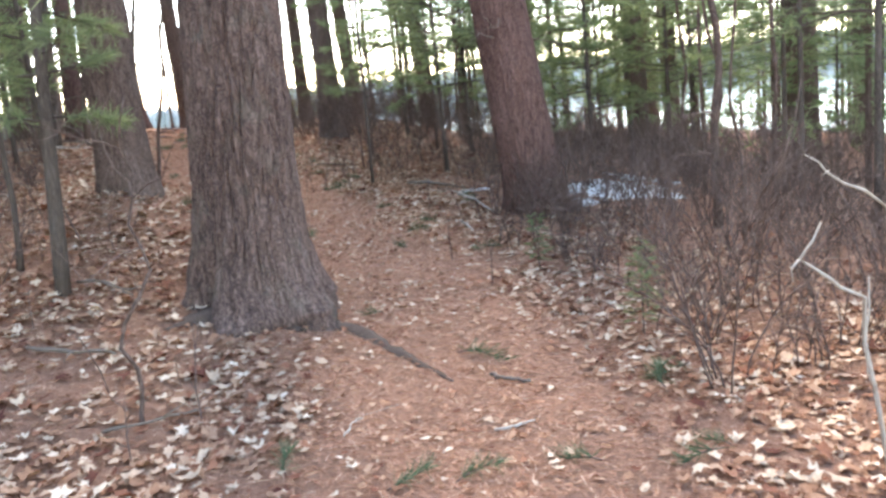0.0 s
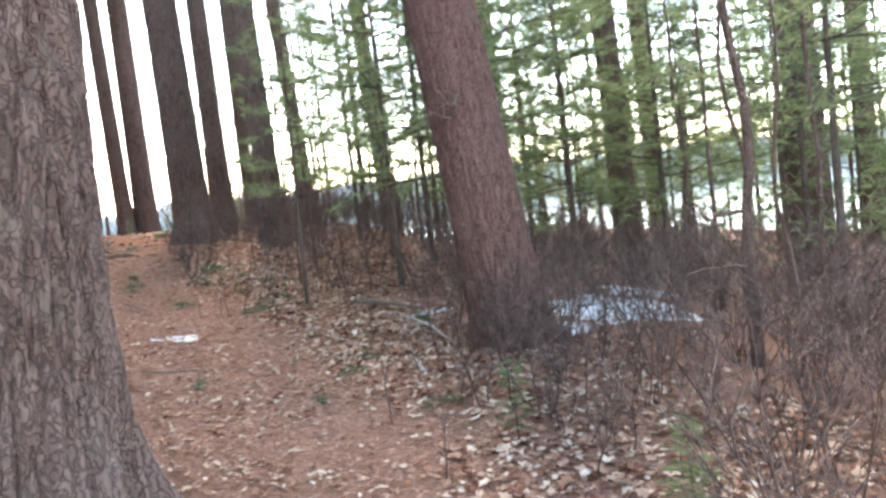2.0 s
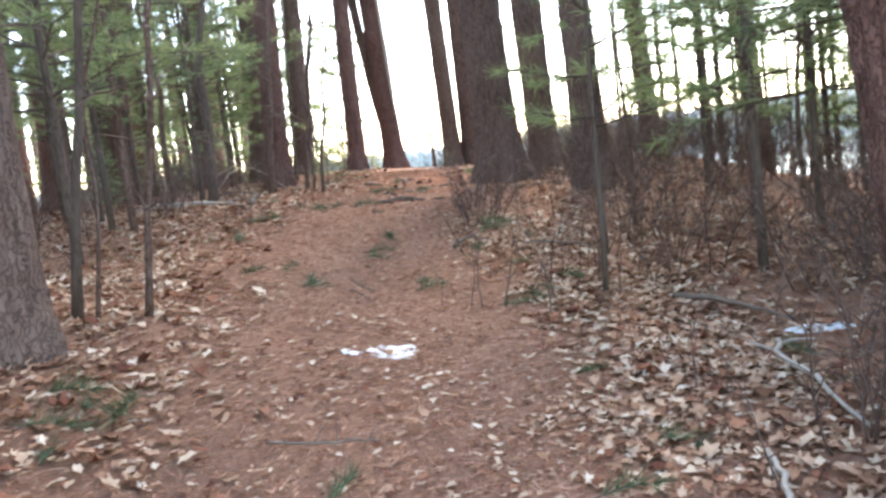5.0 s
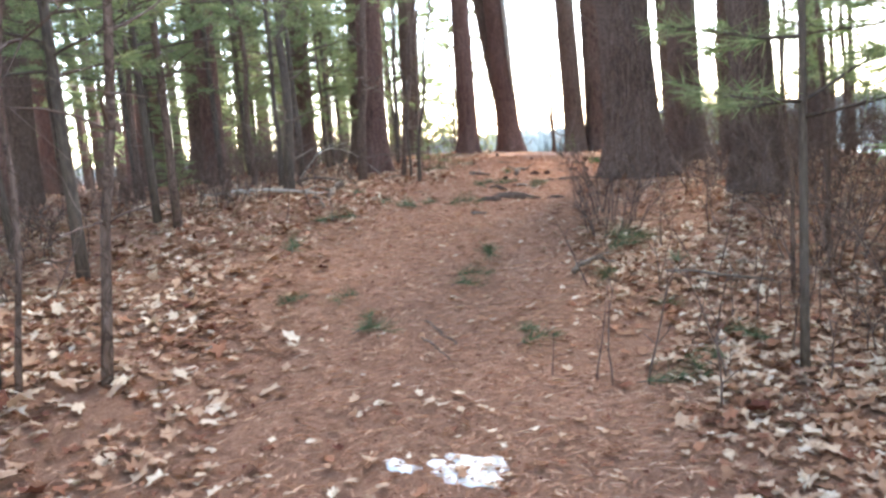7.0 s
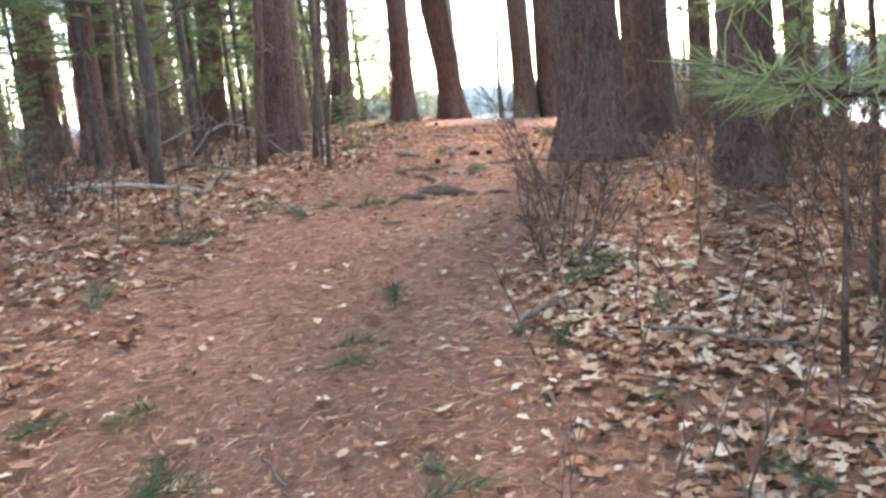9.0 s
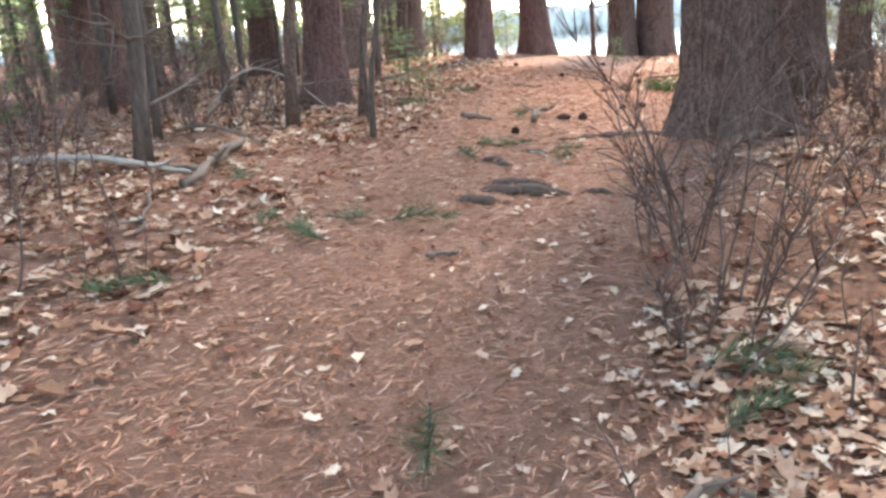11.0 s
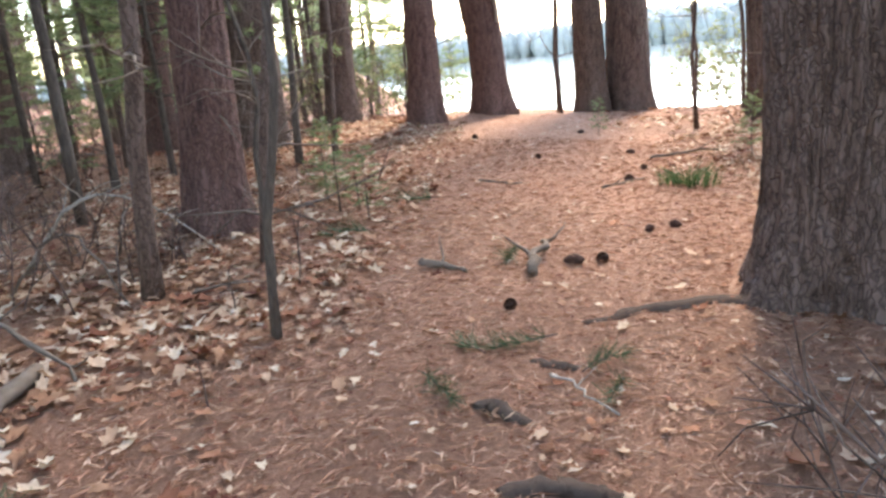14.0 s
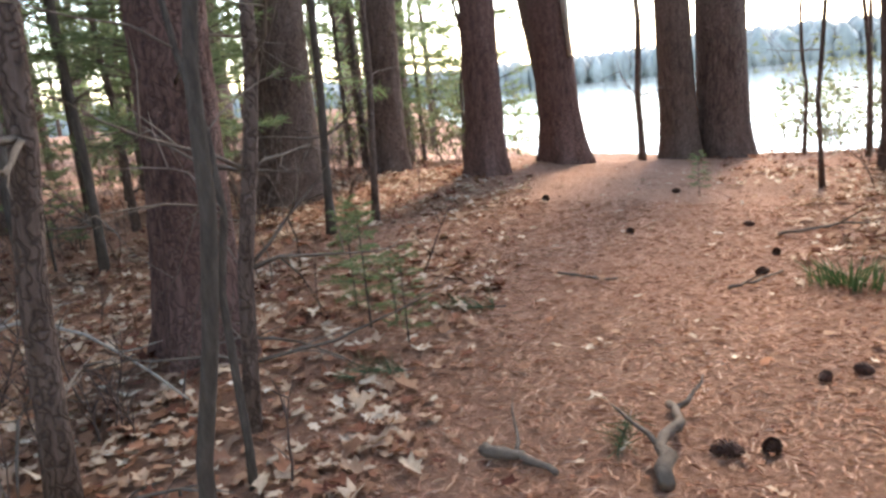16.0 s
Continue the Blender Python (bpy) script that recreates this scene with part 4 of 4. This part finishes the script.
def pine_cone():
    cone = new("pine_cone")
    core, rng = Acc(), random.Random(3)
    core.tube([(-0.05, 0, 0.028), (-0.03, 0, 0.028), (0, 0, 0.028), (0.03, 0, 0.028), (0.05, 0, 0.028)], [0.008, 0.02, 0.023, 0.018, 0.005], 8)
    part("core", core, CONE, cone)
    scales = Acc()
    for k in range(70):
        u = k / 70
        a, x = k * 2.4, -0.05 + 0.1 * u
        r = 0.032 * math.sin(math.pi * min(1, 0.12 + 0.85 * u)) + 0.004
        c, s = math.cos(a), math.sin(a)
        t = Vector((0, -s, c)) * 0.009
        o, i = Vector((x + 0.012, r * c, 0.028 + r * s)), Vector((x - 0.004, r * 0.5 * c, 0.028 + r * 0.5 * s))
        up = Vector((0.004, 0.002 * c, 0.002 * s))
        scales.add([i - t * 0.5, i + t * 0.5, o + t, o - t, i + up, o + up * 1.6], [(0, 1, 2, 3), (1, 0, 4), (1, 4, 5, 2), (0, 3, 5, 4), (3, 2, 5)])
    part("shell", scales, CONE, cone, "open dark brown scales", False)
    return tagged(cone, "dark brown open pine cone on the needles", "pine cone", "pine cones")


first = pine_cone()
rng = random.Random(12)
for k, (x, y) in enumerate([(0.99, 17.58), (1.14, 17.64), (1.43, 18.29), (1.6, 18.36), (-0.12, 22.0), (1.4, 19.86), (1.54, 20.3), (1.48, 21.2), (1.0, 22.5), (0.62, 20.8), (0.7, 16.88)]):
    m = pose(x, y, gz(x, y), 0, 0, rng.uniform(0, 360))
    if k == 0:
        first.matrix_basis = m
    else:
        copy_thing(first, m @ Matrix.Scale(rng.uniform(0.7, 0.95), 4))


def sprig(seed):
    rng = random.Random(seed)
    base = new("pine_sprig")
    wood, green = Acc(), Acc()
    p = wander(rng, (-0.12, 0, 0.02), (1, 0.1, 0.08), 0.26, 5, 0.15)
    wood.tube(p, [0.004, 0.004, 0.0035, 0.003, 0.0025, 0.001], 5)
    for k in range(1, 6):
        needles(green, rng, p[k], (p[k] - p[k - 1]) * 6 + Vector((0, 0, 0.12)), 22, 0.1, 0.0035)
    part("stem", wood, TWIG, base)
    part("needles", green, FALLEN, base, "dull green needles", False)
    return tagged(base, "fallen green pine sprig on the litter", "pine sprig", "fallen pine sprigs")


sprigs = [sprig(1), sprig(2), sprig(3)]
at = [(2.7, 11.45), (2.33, 11.04), (2.18, 10.85), (1.98, 13.55), (2.16, 13.45), (2.08, 13.5), (1.54, 11.23), (1.03, 12.03), (0.22, 11.28), (0.48, 11.41), (0.72, 11.0), (-0.33, 13.37), (-0.18, 13.45), (0.35, 8.3), (0.45, 8.4), (0.22, 8.35), (2.45, 11.15), (0.62, 17.68), (1.1, 16.28), (0.57, 16.38), (0.47, 15.99), (0.55, 14.53), (0.29, 14.46), (-0.07, 14.24), (0.21, 14.12), (0.29, 8.08), (1.41, 8.14), (1.04, 2.91), (1.58, 2.99), (0.74, 2.87), (0.29, 3.13), (2.13, 2.86), (2.74, 3.94), (2.6, 3.8),
      (1.5, 11.4), (1.03, 12.9), (1.02, 12.2), (0.67, 11.13), (0.4, 7.9), (2.5, 8.2), (2.8, 8.7), (2.6, 9.6), (3.75, 9.6), (3.6, 9.3), (2.2, 7.6), (3.0, 7.2), (2.4, 12.9), (2.2, 12.0), (-0.2, 12.3), (-0.6, 15.0), (0.8, 16.5), (1.15, 16.1), (2.35, 3.0), (1.9, 12.6), (2.0, 13.2), (1.3, 5.6), (-0.1, 18.9), (-0.35, 18.0), (1.75, 4.6)]
for k, (x, y) in enumerate(at):
    m = pose(x, y, gz(x, y) + 0.012, 0, 0, rng.uniform(0, 360))
    if k < 3:
        sprigs[k].matrix_basis = m
    else:
        copy_thing(sprigs[k % 3], m @ Matrix.Scale(rng.uniform(0.7, 1.2), 4))

# low green seedlings
for k, (x, y, s) in enumerate([(-0.62, 18.6, 0.16), (-0.35, 18.35, 0.12), (-0.8, 18.9, 0.15), (3.0, 4.6, 0.14), (3.3, 5.0, 0.14), (3.1, 6.4, 0.13), (1.2, 22.4, 0.1), (2.5, 20.8, 0.14)]):
    ob = copy_thing(protos[2], pose(x, y, gz(x, y), 0, 0, 70 * k) @ Matrix.Scale(s, 4))
    tagged(ob, "small green pine seedling in leaf litter", "seedling", "pine seedlings")

tuft = root_empty("grass_tuft", 1.82, 19.6, "bright green grass tuft beside the path", "grass")
acc = Acc()
for k in range(170):
    a, s = rng.uniform(0, 6.283), rng.uniform(0, 0.22)
    p = Vector((s * math.cos(a), s * math.sin(a) * 0.8, -0.02))
    d = Vector((math.cos(a) * rng.uniform(0, 0.7), math.sin(a) * rng.uniform(0, 0.7), 1)).normalized()
    h = rng.uniform(0.1, 0.24)
    w = d.cross(Vector((rng.gauss(0, 1), rng.gauss(0, 1), 0.1))).normalized() * 0.004
    mid, tip = p + d * h * 0.6, p + d * h + Vector((math.cos(a), math.sin(a), -0.4)) * h * 0.25
    acc.add([p - w, p + w, mid + w * 0.8, mid - w * 0.8, tip], [(0, 1, 2, 3), (3, 2, 4)])
tagged(part("grass", acc, GRASS, tuft, "", False), kind="stuff")


def frozen_patch(x, y, rx, ry, seed, label, thick_=0.02):
    base = root_empty("ice_patch", x, y, label, "ice")
    acc, n, rings = Acc(), 40, 7
    oz = gz(x, y)
    acc.v.append(Vector((0, 0, thick_)))
    for q in range(1, rings + 1):
        for k in range(n):
            a, f = 2 * math.pi * k / n, q / rings
            e = 1 + 0.55 * noise.noise((math.cos(a) * 1.6, math.sin(a) * 1.6, seed)) + 0.3 * noise.noise((math.cos(a) * 5, math.sin(a) * 5, seed + 4))
            px, py = rx * f * e * math.cos(a), ry * f * e * math.sin(a)
            hgt = thick_ * (1 - f ** 4) + 0.012 * noise.noise((px * 14, py * 14, seed)) if q < rings else -0.02
            acc.v.append(Vector((px, py, gz(x + px, y + py) - oz + hgt)))
    acc.f = [(0, 1 + k, 1 + (k + 1) % n) for k in range(n)]
    acc.f += [(1 + (q - 1) * n + k, 1 + q * n + k, 1 + q * n + (k + 1) % n, 1 + (q - 1) * n + (k + 1) % n) for q in range(1, rings) for k in range(n)]
    part("sheet", acc, ICE, base)


frozen_patch(1.42, 9.88, 0.17, 0.13, 1, "small patch of melting ice on the path", 0.008)
frozen_patch(1.17, 9.82, 0.07, 0.05, 2, "scrap of melting ice on the path", 0.008)
frozen_patch(5.75, 9.4, 0.9, 0.75, 3, "bright icy puddle among the brush", 0.03)
frozen_patch(6.9, 10.5, 0.7, 0.5, 5, "bright icy puddle among the brush", 0.03)
frozen_patch(4.85, 8.75, 0.3, 0.25, 6, "small bright icy puddle by a pine", 0.03)
frozen_patch(4.0, 10.1, 0.2, 0.07, 7, "thin strip of old ice in leaves", 0.02)


def dead_branch(lines, label):
    """A bleached standing branch; lines of points in the world with their thickness."""
    x, y = lines[0][0][0][:2]
    base = root_empty("dead_branch", x, y, label, "branch")
    o = Vector((x, y, gz(x, y)))
    for pts, r in lines:
        acc = Acc()
        acc.tube([Vector(p) - o for p in pts], [r * (1 - 0.6 * k / (len(pts) - 1)) for k in range(len(pts))], 7)
        part("limb", acc, BLEACHED, base)
    return base


g0 = gz(2.82, 2.4)
dead_branch([([(2.82, 2.4, g0 - 0.05), (2.77, 2.4, -0.05), (2.71, 2.38, 0.14), (2.69, 2.42, 0.36), (2.67, 2.4, 0.57), (2.58, 2.44, 0.62), (2.49, 2.4, 0.68), (2.4, 2.42, 0.75), (2.33, 2.4, 0.79), (2.4, 2.4, 0.86), (2.46, 2.42, 0.92)], 0.012),
             ([(2.33, 2.4, 0.79), (2.27, 2.38, 0.77), (2.25, 2.35, 0.72)], 0.006), ([(2.69, 2.42, 0.36), (2.76, 2.46, 0.48), (2.8, 2.5, 0.62)], 0.006), ([(2.71, 2.38, 0.14), (2.62, 2.34, 0.26), (2.6, 2.32, 0.4)], 0.005)], "bleached crooked dead branch standing in low brush")
g0 = gz(4.0, 3.3)
dead_branch([([(4.0, 3.3, g0 - 0.05), (3.86, 3.24, 0.4), (3.67, 3.2, 0.73), (3.52, 3.2, 0.84), (3.4, 3.22, 0.89), (3.26, 3.2, 0.97), (3.21, 3.2, 1.03), (3.12, 3.2, 1.08)], 0.011), ([(3.26, 3.2, 0.97), (3.22, 3.14, 0.99), (3.15, 3.12, 0.97)], 0.005)], "thin bleached dead branch reaching out of the brush")
